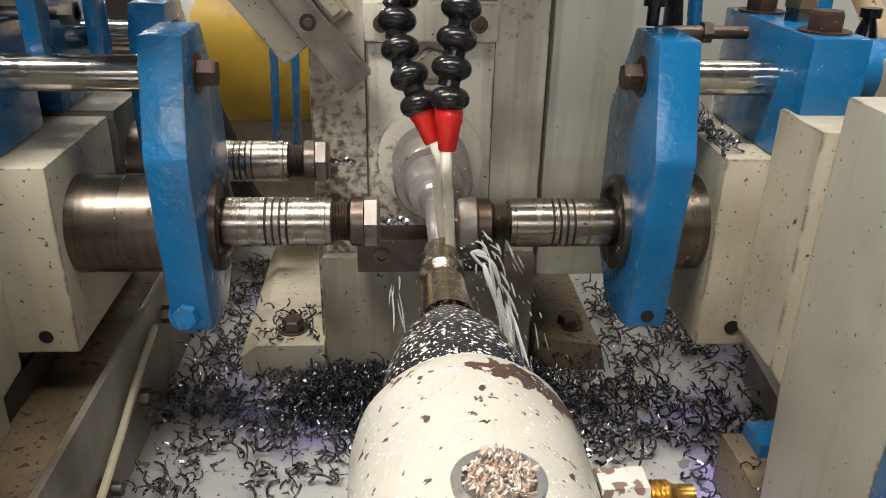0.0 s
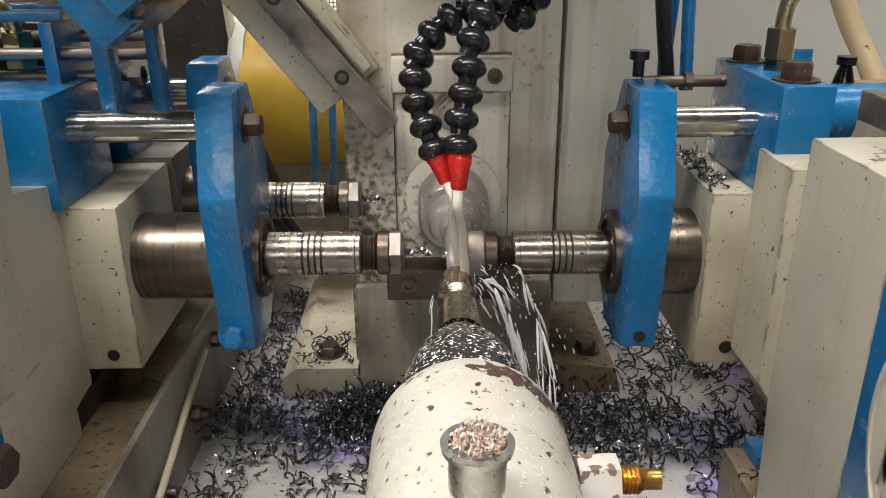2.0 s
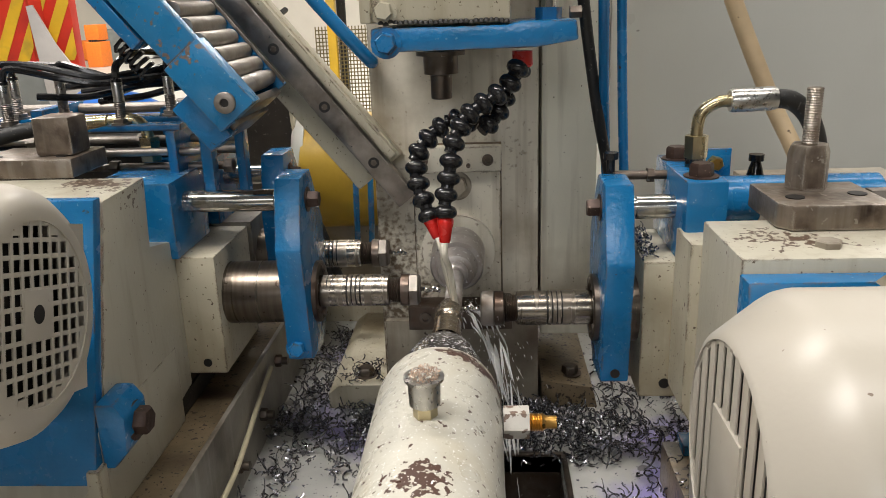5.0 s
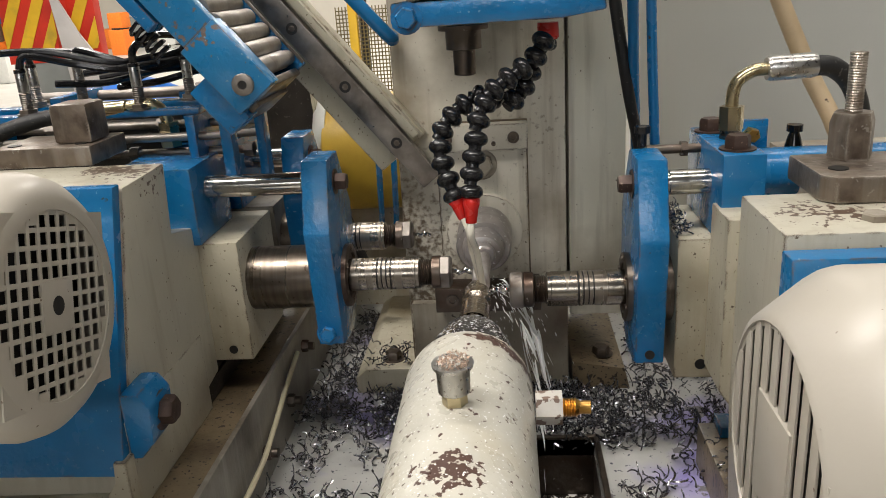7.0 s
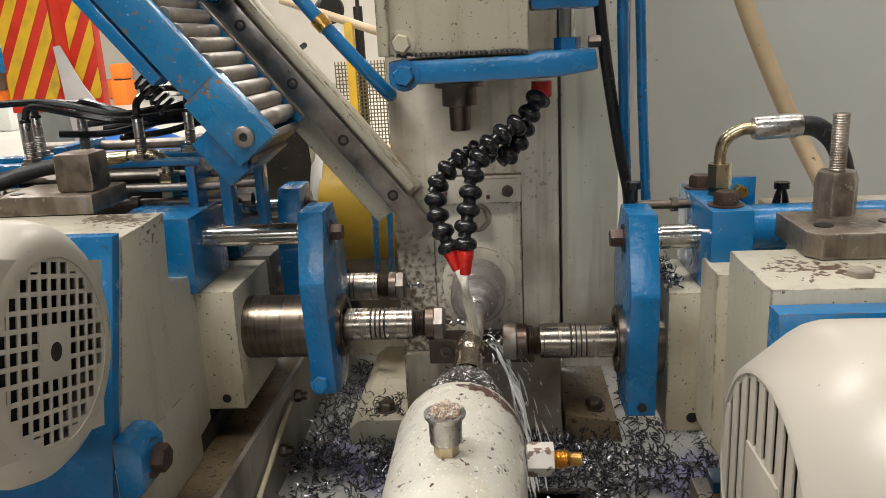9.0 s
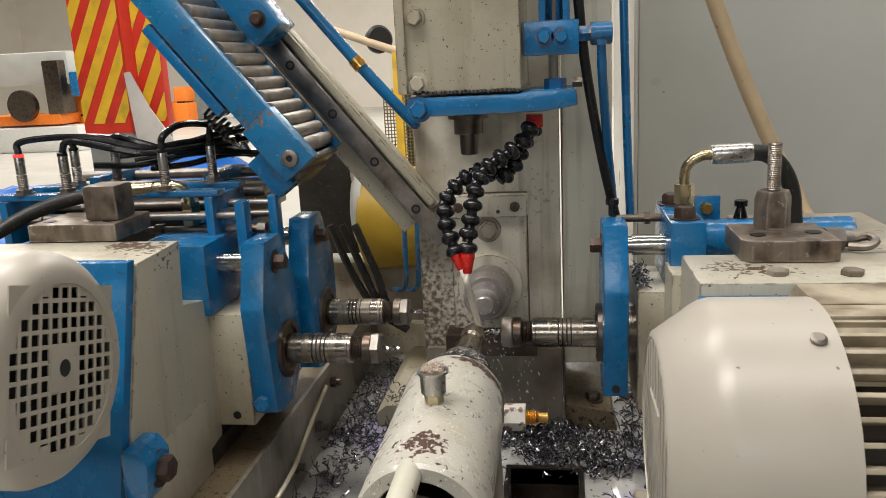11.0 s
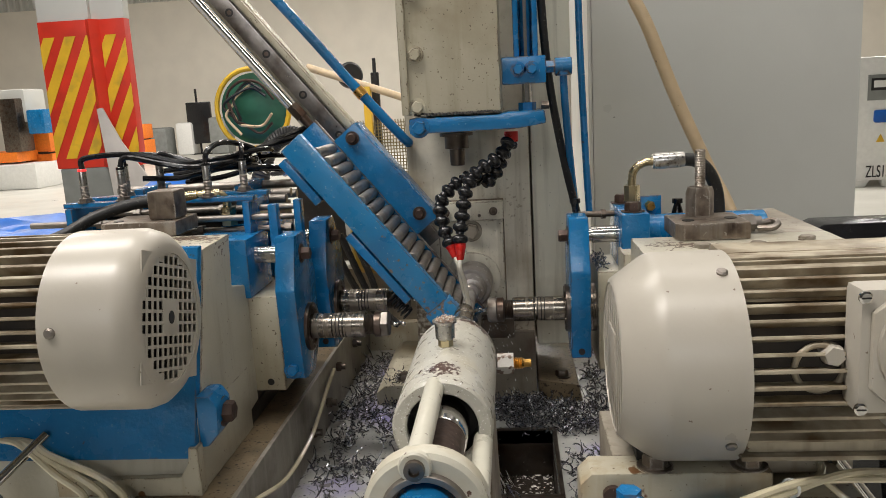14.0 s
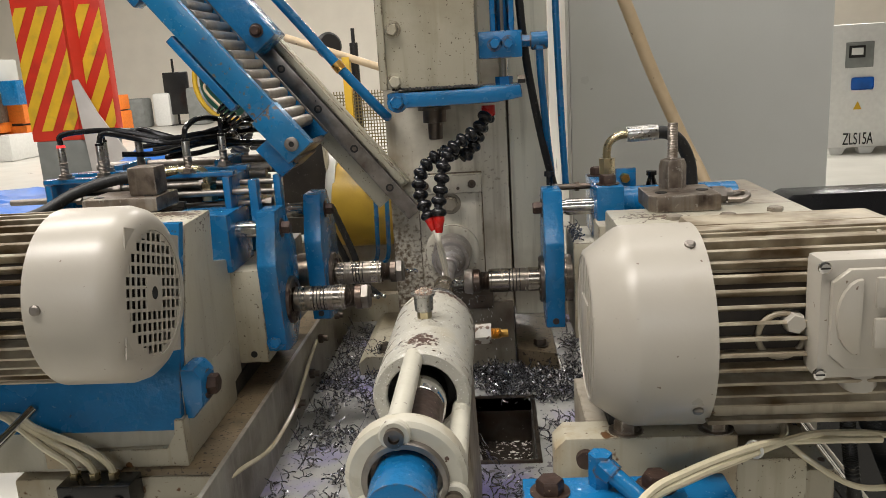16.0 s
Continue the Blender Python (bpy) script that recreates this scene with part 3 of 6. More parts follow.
# ---- drill units ----
def plate_poly(yc):
    return [(yc - 0.044, -0.056), (yc - 0.056, 0.060), (yc - 0.036, 0.126), (yc + 0.010, 0.126), (yc + 0.050, 0.066), (yc + 0.050, -0.026), (yc + 0.010, -0.062), (yc - 0.028, -0.061)]


def quill(unit, yc, s, x_face, low_bolt, long=0.12, round_nut=False):
    """A sliding quill at y = yc that points along s; x_face: the back face of its plate."""
    ax = (s, 0, 0)
    k = 0.88  # size of the spindle nose against its drawing below

    def turned(profile):
        return [(h * k, r * k) for h, r in profile]
    bm = N()
    lathe(bm, [(0, 0.0320), (long, 0.0320)], (x_face - s * long, yc, 0), ax, 48)
    q = part("quill", bm, QUILL, unit, "ground steel quill cylinder")
    bm = N()
    prism(bm, plate_poly(yc), "X", min(x_face, x_face + s * 0.025), max(x_face, x_face + s * 0.025), 0.0022)
    part("plate", bm, BLUE, q, "blue enamelled steel plate")
    f = x_face + s * 0.025
    bm = N()
    lathe(bm, turned([(0, 0.036), (0.005, 0.036), (0.006, 0.0345), (0.006, 0.027), (0.003, 0.026), (0.003, 0.019)]), (f, yc, 0), ax, 40)
    part("bearing_ring", bm, STEEL_DARK, q)
    for i in range(6):
        a = math.radians(60 * i + 20)
        socket(q, (f + s * 0.0048, yc + 0.0268 * math.cos(a), 0.0268 * math.sin(a)), ax, 0.0025, 0.0014)
    bm = N()
    prof = [(0, 0.0182), (0.010, 0.0185), (0.026, 0.0185), (0.0262, 0.0178), (0.0275, 0.0178), (0.0277, 0.0185)]
    for i in range(4):
        h = 0.036 + i * 0.0052
        prof += [(h, 0.0185), (h + 0.0003, 0.0172), (h + 0.0016, 0.0172), (h + 0.0019, 0.0185)]
    prof += [(0.062, 0.0185), (0.080, 0.0185), (0.0805, 0.0179), (0.084, 0.0179), (0.085, 0.0165)]
    lathe(bm, turned(prof), (f, yc, 0), ax, 48)
    part("spindle_sleeve", bm, SLEEVE, q)
    # near-black rings paint shade into the grooves of the sleeve
    for h in (0.0262, 0.036, 0.0412, 0.0464, 0.0516):
        bm = N()
        lathe(bm, turned([(h + 0.0002, 0.0176), (h + 0.0015, 0.0176)]), (f, yc, 0), ax, 40)
        part("oil_groove", bm, DARK, q)
    bm = N()
    prof = []
    for i in range(6):
        h = 0.085 + 0.0022 * i
        prof += [(h, 0.0150), (h + 0.0011, 0.0140)]
    lathe(bm, turned(prof), (f, yc, 0), ax, 30, smooth=False)
    part("spindle_nose", bm, STEEL_DARK, q)
    bm = N()
    lathe(bm, turned([(0.0975, 0.0160), (0.099, 0.0186), (0.108, 0.0188), (0.109, 0.0178)]), (f, yc, 0), ax, 36)
    part("lock_ring", bm, STEEL_DARK, q)
    bm = N()
    if round_nut:
        lathe(bm, turned([(0.1085, 0.0180), (0.110, 0.0194), (0.120, 0.0190), (0.1225, 0.0175), (0.1235, 0.014), (0.1235, 0.006)]), (f, yc, 0), ax, 36)
    else:
        hexagon(bm, (f + s * 0.1088 * k, yc, 0), ax, 0.0345 * k, 0.0115 * k)
    part("collet_nut", bm, NUT, q)
    bm = N()
    pts = [(f + s * (0.106 + 0.002 * i), yc + 0.0011 * math.cos(i * 1.1), 0.0011 * math.sin(i * 1.1)) for i in range(11)]
    tube(bm, pts, 0.0024, 8, 2)
    part("drill_bit", bm, CHROME, q)
    # clamp bolt of the guide rod and the low clamp bolt
    bolt(q, (f, yc - 0.012, 0.100), ax, 0.015, 0.011)
    if low_bolt:
        bolt(q, (f - s * 0.0145, yc - 0.0435, -0.044), (0, -1, 0.1), 0.0145, 0.008, BLUE)
    else:
        hole = N()
        lathe(hole, [(0, 0.0043), (0.0008, 0.0043)], (f - s * 0.0125, yc - 0.0452, -0.047), (0, -1, 0.1), 18)
        part("clamp_hole", hole, DARK, q)
    # guide rod with its collar, reaching back into the guide block
    bm = N()
    lathe(bm, [(0, 0.009), (0.006, 0.009), (0.006, 0.0108), (0.1 if s > 0 else 0.07, 0.0108)], (x_face, yc - 0.012, 0.100), (-s, 0, 0), 28)
    part("guide_rod", bm, BAR, q, "bright chromed guide rod")
    return q


def fins(m, x0, x1, yc, zc, r0, r1, n):
    bm = N()
    box(bm, min(x0, x1), max(x0, x1), r0, r1, -0.0015, 0.0015, 0.0007)
    me = bpy.data.meshes.new("fin")
    bm.to_mesh(me)
    bm.free()
    me.materials.append(FIN)
    for k in range(n):
        ob = new("fin", me)
        ob.parent = m
        ob.matrix_basis = Matrix.Translation(Vector((0, yc, zc + H)) - origin[m.name]) @ pose(0, 0, 0, -360 * k / n, 0, 0)


def motor(unit, s, xf, yc, zc, R, cover, length, slots):
    """A motor whose fan end looks along s. slots: upright slots in place of a square mesh."""
    ax = (-s, 0, 0)
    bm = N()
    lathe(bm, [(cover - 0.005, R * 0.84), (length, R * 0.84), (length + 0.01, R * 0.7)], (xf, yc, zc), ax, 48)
    m = part("motor", bm, FIN_BODY, unit, "ribbed electric motor body, near-black for the shade between dusty fins")
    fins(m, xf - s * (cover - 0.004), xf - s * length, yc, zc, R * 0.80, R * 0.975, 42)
    bm = N()
    if slots:
        prof = [(0.005, R * 0.70), (0.0, R * 0.72), (0.0015, R * 0.765), (0.026, R * 0.955), (0.031, R * 0.985), (0.037, R), (cover, R), (cover, R * 0.97)]
    else:
        prof = [(0.005, R * 0.70), (0.0, R * 0.715), (0.0, R * 0.80), (0.003, R * 0.88), (0.010, R * 0.96), (0.020, R), (cover, R), (cover, R * 0.97)]
    lathe(bm, prof, (xf, yc, zc), ax, 72, open_ends=True)
    part("fan_cover", bm, MOTOR, m, "pale beige painted fan cover")
    # plain near-black disc in place of the fan: shade behind the grille
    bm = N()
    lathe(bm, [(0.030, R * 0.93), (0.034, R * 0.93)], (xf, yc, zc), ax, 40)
    part("fan", bm, DARK, m, "near-black disc painting the shade behind the grille")
    bm = N()
    x0, x1 = min(xf - s * 0.0008, xf - s * 0.0022), max(xf - s * 0.0008, xf - s * 0.0022)
    if slots:
        rg = R * 0.725
        n = 10
        for k in range(n):
            y = (k - (n - 1) / 2) * (2 * rg / n)
            hh = math.sqrt(max(rg * rg - y * y, 0.0001))
            box(bm, x0, x1, yc + y - 0.0040, yc + y + 0.0040, zc - hh, zc + hh, 0.0005)
        box(bm, x0 - 0.0012, x1 + 0.0012, yc - 0.022, yc + 0.022, zc - 0.030, zc + 0.026, 0.0006)
        lathe(bm, [(0.0012, R * 0.735), (0.0012, R * 0.69), (0.0025, R * 0.69)], (xf, yc, zc), ax, 48, open_ends=True)
    else:
        rg = R * 0.73
        pitch = R * 0.126
        spin = Matrix.Translation((0, yc, zc)) @ pose(0, 0, 0, -16) @ Matrix.Translation((0, -yc, -zc))
        for k in range(-6, 7):
            c = (k + 0.5) * pitch
            if abs(c) >= rg:
                continue
            hh = math.sqrt(rg * rg - c * c)
            box(bm, x0, x1, yc + c - 0.0015, yc + c + 0.0015, zc - hh, zc + hh, 0.0003, spin)
            box(bm, x0 + 0.0002, x1 - 0.0002, yc - hh, yc + hh, zc + c - 0.0015, zc + c + 0.0015, 0.0003, spin)
        for i in range(-5, 6):
            for j in range(-5, 6):
                if i * i + j * j > 28:  # unpierced rim; the cells beside the axes are half open
                    cy_, cz_, hw = yc + i * pitch, zc + j * pitch, pitch * 0.5
                    if i * i + j * j == 29:
                        if abs(i) > abs(j):
                            cy_ += math.copysign(pitch * 0.27, i)
                        else:
                            cz_ += math.copysign(pitch * 0.27, j)
                    box(bm, x0 + 0.0001, x1 - 0.0001, cy_ - hw, cy_ + hw, cz_ - hw, cz_ + hw, 0, spin)
        box(bm, x0 - 0.0004, x1 + 0.0004, yc - 1.5 * pitch, yc + 1.5 * pitch, zc - 1.5 * pitch, zc + 1.5 * pitch, 0.0003, spin)
    part("grille", bm, MOTOR, m, "slotted grille" if slots else "square-mesh grille")
    if not slots:
        bm = N()
        lathe(bm, [(0.0003, 0.006), (0.003, 0.006)], (xf, yc, zc), ax, 18)
        part("hub_hole", bm, DARK, m)
    for a in ((116, 215) if s < 0 else (172,)):
        p = (xf - s * (cover - 0.012), yc + R * math.cos(math.radians(a)), zc + R * math.sin(math.radians(a)))
        bm = N()
        ra = (0, math.cos(math.radians(a)), math.sin(math.radians(a)))
        lathe(bm, [(0, 0.0046), (0.0018, 0.0046), (0.003, 0.003)], p, ra, 16)
        part("screw", bm, NUT, m)
    return m


# left unit
left = thing("drill_unit", (-0.35, 0.0, 0.45), "beige and blue twin-spindle drilling unit with meshed motor", "drilling unit")
for y0, y1, mat in ((-0.036, 0.078, BEIGE), (0.092, 0.195, BEIGE_DIRTY)):
    bm = N()
    box(bm, -0.42, -0.231, y0, y1, -0.073, 0.051, 0.002)
    part("quill_block", bm, mat, left)
bm = N()
lathe(bm, [(0, 0.0045), (0.0003, 0.0045)], (-0.250, -0.0365, -0.061), (0, -1, 0), 14)
part("block_hole", bm, DARK, left)
bm = N()
prism(bm, [(-0.158, 0.138), (-0.078, 0.140), (-0.086, 0.078), (-0.036, 0.068), (-0.036, -0.084), (-0.071, -0.088), (-0.073, -0.115), (-0.236, -0.115), (-0.226, -0.062)], "X", -0.60, -0.269, 0.002)
part("housing", bm, BEIGE_FLAKED, left, "beige cast housing with worn edges")
# inner case and saddle: near-black in place of the shade under the blocks
bm = N()
box(bm, -0.60, -0.275, -0.0355, 0.092, -0.105, 0.062, 0.002)
part("inner_case", bm, DARK_CASTING, left)
bm = N()
box(bm, -0.60, -0.272, -0.066, 0.20, -0.1095, -0.0885, 0.001)
part("saddle", bm, DARK_CASTING, left, "saddle coloured near-black for the shade under the block")
bm = N()
prism(bm, [(-0.240, -0.068), (-0.172, 0.142), (-0.160, 0.142), (-0.228, -0.068)], "X", -0.60, -0.2695, 0.0015)
part("motor_plate", bm, BLUE, left, "blue tilting motor plate")
bm = N()
prism(bm, [(-0.269, -0.062), (-0.269, -0.006), (-0.254, -0.006), (-0.246, -0.018), (-0.248, -0.048), (-0.260, -0.062)], "Y", -0.226, -0.186, 0.003)
part("hinge_lug", bm, BLUE, left)
bolt(left, (-0.2485, -0.203, -0.031), "X", 0.020, 0.011)
bm = N()
prism(bm, [(-0.40, -0.030), (-0.2685, -0.030), (-0.2685, -0.1095), (-0.40, -0.1095), (-0.40, -0.0905), (-0.29, -0.0905), (-0.29, -0.055), (-0.40, -0.055)], "Y", -0.2245, -0.066, 0.001)
sd = part("saddle_foot", bm, BEIGE_FLAKED, left, "beige saddle foot with rust-stained edge")
bm = N()
prism(bm, [(-0.424, -0.1095), (-0.2660, -0.1095), (-0.2660, -0.056), (-0.2760, -0.056), (-0.2775, -0.0735), (-0.2880, -0.0885), (-0.392, -0.0905), (-0.414, -0.066), (-0.424, -0.066)], "Y", -0.240, -0.225, 0.0012)
part("cheek", bm, RUSTED, sd, "beige pocketed front of the foot")
# near-black box stands in for the shade inside the pocket
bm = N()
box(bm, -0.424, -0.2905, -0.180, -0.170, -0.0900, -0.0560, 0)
part("pocket", bm, DARK, sd, "near-black box painting the shade in the pocket under the motor plate")
for x in (-0.304, -0.376):
    bolt(sd, (x, -0.210, -0.0905), "Z", 0.018, 0.012, BLUE)
for y0, y1 in ((-0.044, 0.048), (0.082, 0.180)):
    bm = N()
    box(bm, -0.340, -0.262, y0, y1, 0.0515, 0.126, 0.002)
    part("guide_block", bm, BLUE, left)
lq1 = quill(left, 0.004, 1, -0.169, True)
lq2 = quill(left, 0.130, 1, -0.212, False)
motor(left, 1, -0.2415, -0.312, 0.104, 0.081, 0.078, 0.30, False)
# top clamp with square nut and hose
RACK = Matrix.Translation((-0.004, -0.033, -0.004)) @ Matrix.Diagonal((0.92, 1.0, 0.935, 1.0))
bm = N()
box(bm, -0.425, -0.332, -0.080, -0.012, 0.1405, 0.158, 0.002)
cl = part("clamp_plate", bm, RUSTY, left, "rusty steel clamp plate")
for x in (-0.41, -0.347):
    bm = N()
    lathe(bm, [(0, 0.006), (0.0006, 0.006)], (x, -0.064, 0.158), "Z", 18)
    part("screw_hole", bm, DARK, cl)
bm = N()
box(bm, -0.371, -0.336, -0.066, -0.031, 0.158, 0.193, 0.004)
part("square_nut", bm, RUSTY, cl, "rusty square nut")
bm = N()
tube(bm, [(-0.375, 0.055, 0.192), (-0.345, 0.058, 0.195), (-0.333, 0.062, 0.187), (-0.330, 0.065, 0.172)], 0.0062, 12)
hexagon(bm, (-0.330, 0.065, 0.148), "Z", 0.020, 0.026, False)
el = part("hose_elbow", bm, ZINC, left, "yellow zinc hose elbow", place=RACK)
bm = N()
lathe(bm, [(0, 0.009), (0.045, 0.009)], (-0.412, 0.052, 0.190), (1, 0.06, 0.04), 18)
part("ferrule", bm, ZINC, el, place=RACK)
bm = N()
tube(bm, [(-0.41, 0.052, 0.190), (-0.46, 0.045, 0.186), (-0.51, 0.03, 0.172), (-0.55, 0.0, 0.15), (-0.60, -0.03, 0.14)], 0.0085, 12)
part("hose", bm, RUBBER, el, "black rubber hose", place=RACK)
# switch rack over the unit
bm = N()
for y in (0.055, 0.115):
    box(bm, -0.565, -0.285, y - 0.009, y + 0.009, 0.183, 0.190, 0.001)
box(bm, -0.300, -0.290, 0.04, 0.128, 0.080, 0.183, 0.001)
box(bm, -0.560, -0.550, 0.04, 0.128, 0.130, 0.183, 0.001)
rack = part("switch_rack", bm, BLUE, left, "blue switch rack", place=RACK)
for x, y in ((-0.535, 0.055), (-0.505, 0.115), (-0.478, 0.055), (-0.450, 0.115), (-0.352, 0.055), (-0.322, 0.115)):
    bm = N()
    lathe(bm, [(0, 0.0115), (0.002, 0.0115)], (x, y, 0.190), "Z", 20)
    hexagon(bm, (x, y, 0.192), "Z", 0.017, 0.004, False)
    prof = []
    for k in range(9):
        prof += [(0.006 + 0.002 * k, 0.0060), (0.007 + 0.002 * k, 0.0054)]
    lathe(bm, prof, (x, y, 0.190), "Z", 16, smooth=False)
    sw = part("proximity_switch", bm, NUT, rack, "threaded proximity switch", place=RACK)
    bm = N()
    lathe(bm, [(0.024, 0.0056), (0.044, 0.0056), (0.047, 0.0045), (0.048, 0.0035)], (x, y, 0.190), "Z", 16)
    part("switch_body", bm, GALV, sw, place=RACK)
    bm = N()
    lathe(bm, [(0.0441, 0.0060), (0.0475, 0.0058)], (x, y, 0.190), "Z", 16)
    part("indicator_ring", bm, LED if x == -0.535 else BLACK, sw, place=RACK)
for y, z, x0, x1 in ((0.05, 0.160, -0.62, -0.262), (0.085, 0.168, -0.58, -0.235), (0.11, 0.150, -0.55, -0.245), (0.07, 0.140, -0.48, -0.24)):
    bm = N()
    rod(bm, (x0, y, z), (x1, y, z), 0.0045)
    for k in range(2):
        hexagon(bm, (x0 + 0.1 + 0.13 * k, y, z), "X", 0.014, 0.010, False)
    part("trip_rod", bm, NUT, rack, place=RACK)
bm = N()
box(bm, -0.262, -0.250, 0.035, 0.052, 0.10, 0.178, 0.001)
box(bm, -0.238, -0.228, 0.075, 0.092, 0.10, 0.178, 0.001)
part("trip_arm", bm, BLUE, rack, place=RACK)
for i, pts in enumerate((
        [(-0.535, 0.055, 0.237), (-0.53, 0.06, 0.252), (-0.47, 0.09, 0.252), (-0.40, 0.10, 0.236), (-0.36, 0.13, 0.238), (-0.34, 0.20, 0.235), (-0.42, 0.36, 0.21)],
        [(-0.505, 0.115, 0.237), (-0.50, 0.115, 0.250), (-0.44, 0.12, 0.246), (-0.39, 0.12, 0.232), (-0.33, 0.16, 0.244), (-0.31, 0.22, 0.24), (-0.40, 0.36, 0.2)],
        [(-0.478, 0.055, 0.237), (-0.470, 0.06, 0.250), (-0.43, 0.08, 0.238), (-0.39, 0.09, 0.230), (-0.35, 0.12, 0.232), (-0.33, 0.20, 0.23), (-0.40, 0.36, 0.2)],
        [(-0.450, 0.115, 0.237), (-0.445, 0.115, 0.250), (-0.41, 0.115, 0.240), (-0.37, 0.13, 0.226), (-0.33, 0.18, 0.225), (-0.35, 0.30, 0.2)],
        [(-0.352, 0.055, 0.237), (-0.350, 0.058, 0.252), (-0.345, 0.09, 0.262), (-0.335, 0.14, 0.258), (-0.33, 0.21, 0.24), (-0.36, 0.32, 0.2)],
        [(-0.322, 0.115, 0.237), (-0.322, 0.118, 0.250), (-0.330, 0.14, 0.256), (-0.34, 0.18, 0.246), (-0.38, 0.30, 0.2)],
        [(-0.47, 0.10, 0.216), (-0.42, 0.12, 0.213), (-0.36, 0.15, 0.222), (-0.30, 0.20, 0.215), (-0.28, 0.28, 0.20), (-0.36, 0.36, 0.19)],
        [(-0.46, 0.14, 0.222), (-0.41, 0.15, 0.226), (-0.36, 0.17, 0.234), (-0.31, 0.21, 0.25), (-0.27, 0.25, 0.262), (-0.25, 0.33, 0.28)],
        [(-0.45, 0.16, 0.214), (-0.40, 0.17, 0.220), (-0.35, 0.19, 0.236), (-0.30, 0.23, 0.258), (-0.26, 0.27, 0.275), (-0.24, 0.35, 0.30)],
        [(-0.43, 0.17, 0.205), (-0.37, 0.19, 0.224), (-0.32, 0.22, 0.232), (-0.27, 0.26, 0.228), (-0.20, 0.33, 0.22)],
        [(-0.44, 0.18, 0.20), (-0.38, 0.17, 0.206), (-0.33, 0.19, 0.215), (-0.29, 0.24, 0.205), (-0.33, 0.34, 0.19)])):
    bm = N()
    tube(bm, pts, 0.0041, 8)
    part("cable", bm, BLACK, rack, "black sensor cable", place=RACK)

# added near-black block: the shade between and below the rods
bm = N()
box(bm, -0.60, -0.29, 0.128, 0.235, 0.060, 0.160, 0.003)
rs = part("rear_slide", bm, DARK_CASTING, left, "added near-black block painting the shaded gaps between the rods", place=RACK)
for y, z in ((0.15, 0.172), (0.175, 0.178), (0.205, 0.172), (0.225, 0.186)):
    bm = N()
    rod(bm, (-0.58, y, z), (-0.27, y, z), 0.007)
    hexagon(bm, (-0.36, y, z), "X", 0.02, 0.014, False)
    part("slide_rod", bm, NUT, rs, place=RACK)
for x in (-0.50, -0.34):
    bm = N()
    box(bm, x - 0.008, x + 0.008, 0.14, 0.235, 0.160, 0.196, 0.002)
    part("rod_clamp", bm, BLUE, rs, place=RACK)

# right unit
right = thing("drill_unit", (0.35, 0.0, 0.45), "beige and blue single-spindle drilling unit with slotted motor", "drilling unit")
MOUNT = Matrix.Translation((-0.023, -0.008, -0.004))
bm = N()
box(bm, 0.171, 0.283, -0.087, 0.02, -0.075, 0.056, 0.002)
part("quill_block", bm, BEIGE, right)
bm = N()
lathe(bm, [(0, 0.005), (0.0003, 0.005)], (0.194, -0.0875, -0.061), (0, -1, 0), 14)
part("block_hole", bm, DARK, right)
bm = N()
prism(bm, [(0.197, 0.088), (0.28, 0.088), (0.28, -0.17), (0.255, -0.145), (0.197, -0.06)], "Y", -0.139, -0.0875, 0.002)
part("housing_flange", bm, BEIGE, right)
bm = N()
prism(bm, [(0.205, 0.108), (0.43, 0.108), (0.43, -0.20), (0.211, -0.20), (0.205, -0.07)], "Y", -0.238, -0.1395, 0.0025)
part("housing", bm, BEIGE_FLAKED, right, "beige cast housing with flaking top")
bm = N()
box(bm, 0.284, 0.43, -0.139, 0.05, -0.20, 0.1075, 0.002)
part("rear_housing", bm, BEIGE_DIRTY, right)
for x, y in ((0.272, -0.212), (0.33, -0.215), (0.39, -0.19)):
    bm = N()
    hexagon(bm, (x, y, 0.108), "Z", 0.016, 0.005)
    part("plug", bm, BEIGE_DIRTY, right)
bm = N()
prism(bm, [(-0.299, -0.07), (-0.260, 0.099), (-0.2405, 0.099), (-0.2405, -0.07)], "X", 0.203, 0.54, 0.002)
part("motor_plate", bm, BLUE, right, "blue tilting motor plate")
bm = N()
box(bm, 0.200, 0.234, -0.105, 0.020, 0.0565, 0.131, 0.002)
part("guide_block", bm, BLUE, right)
bolt(right, (0.2165, -0.083, 0.131), "Z", 0.018, 0.011)
bolt(right, (0.2145, -0.003, 0.131), "Z", 0.018, 0.011)
bm = N()
lathe(bm, [(0, 0.022), (0.16, 0.022), (0.162, 0.020)], (0.234, -0.020, 0.095), "X", 36)
part("cylinder_tube", bm, BLUE, right, "blue hydraulic cylinder tube")
bm = N()
box(bm, 0.240, 0.268, 0.006, 0.010, 0.09, 0.138, 0.001)
part("bracket", bm, BLUE, right)
bm = N()
hexagon(bm, (0.252, 0.006, 0.125), (0, -1, 0), 0.012, 0.012)
part("plug", bm, BRASS, right)
bm = N()
tube(bm, [(0.222, -0.040, 0.148), (0.222, -0.040, 0.168), (0.226, -0.040, 0.180), (0.238, -0.041, 0.188), (0.252, -0.041, 0.189)], 0.0054, 12)
hexagon(bm, (0.222, -0.040, 0.139), "Z", 0.018, 0.020, False)
el = part("hose_elbow", bm, ZINC, right, "yellow zinc hose elbow")
bm = N()
hexagon(bm, (0.222, -0.040, 0.131), "Z", 0.016, 0.010, False)
part("union", bm, STEEL, el)
bm = N()
lathe(bm, [(0, 0.0095), (0.003, 0.0105), (0.036, 0.0105), (0.040, 0.0095)], (0.248, -0.041, 0.189), (1, 0, 0.03), 20)
part("ferrule", bm, GALV, el, "crimped zinc ferrule")
bm = N()
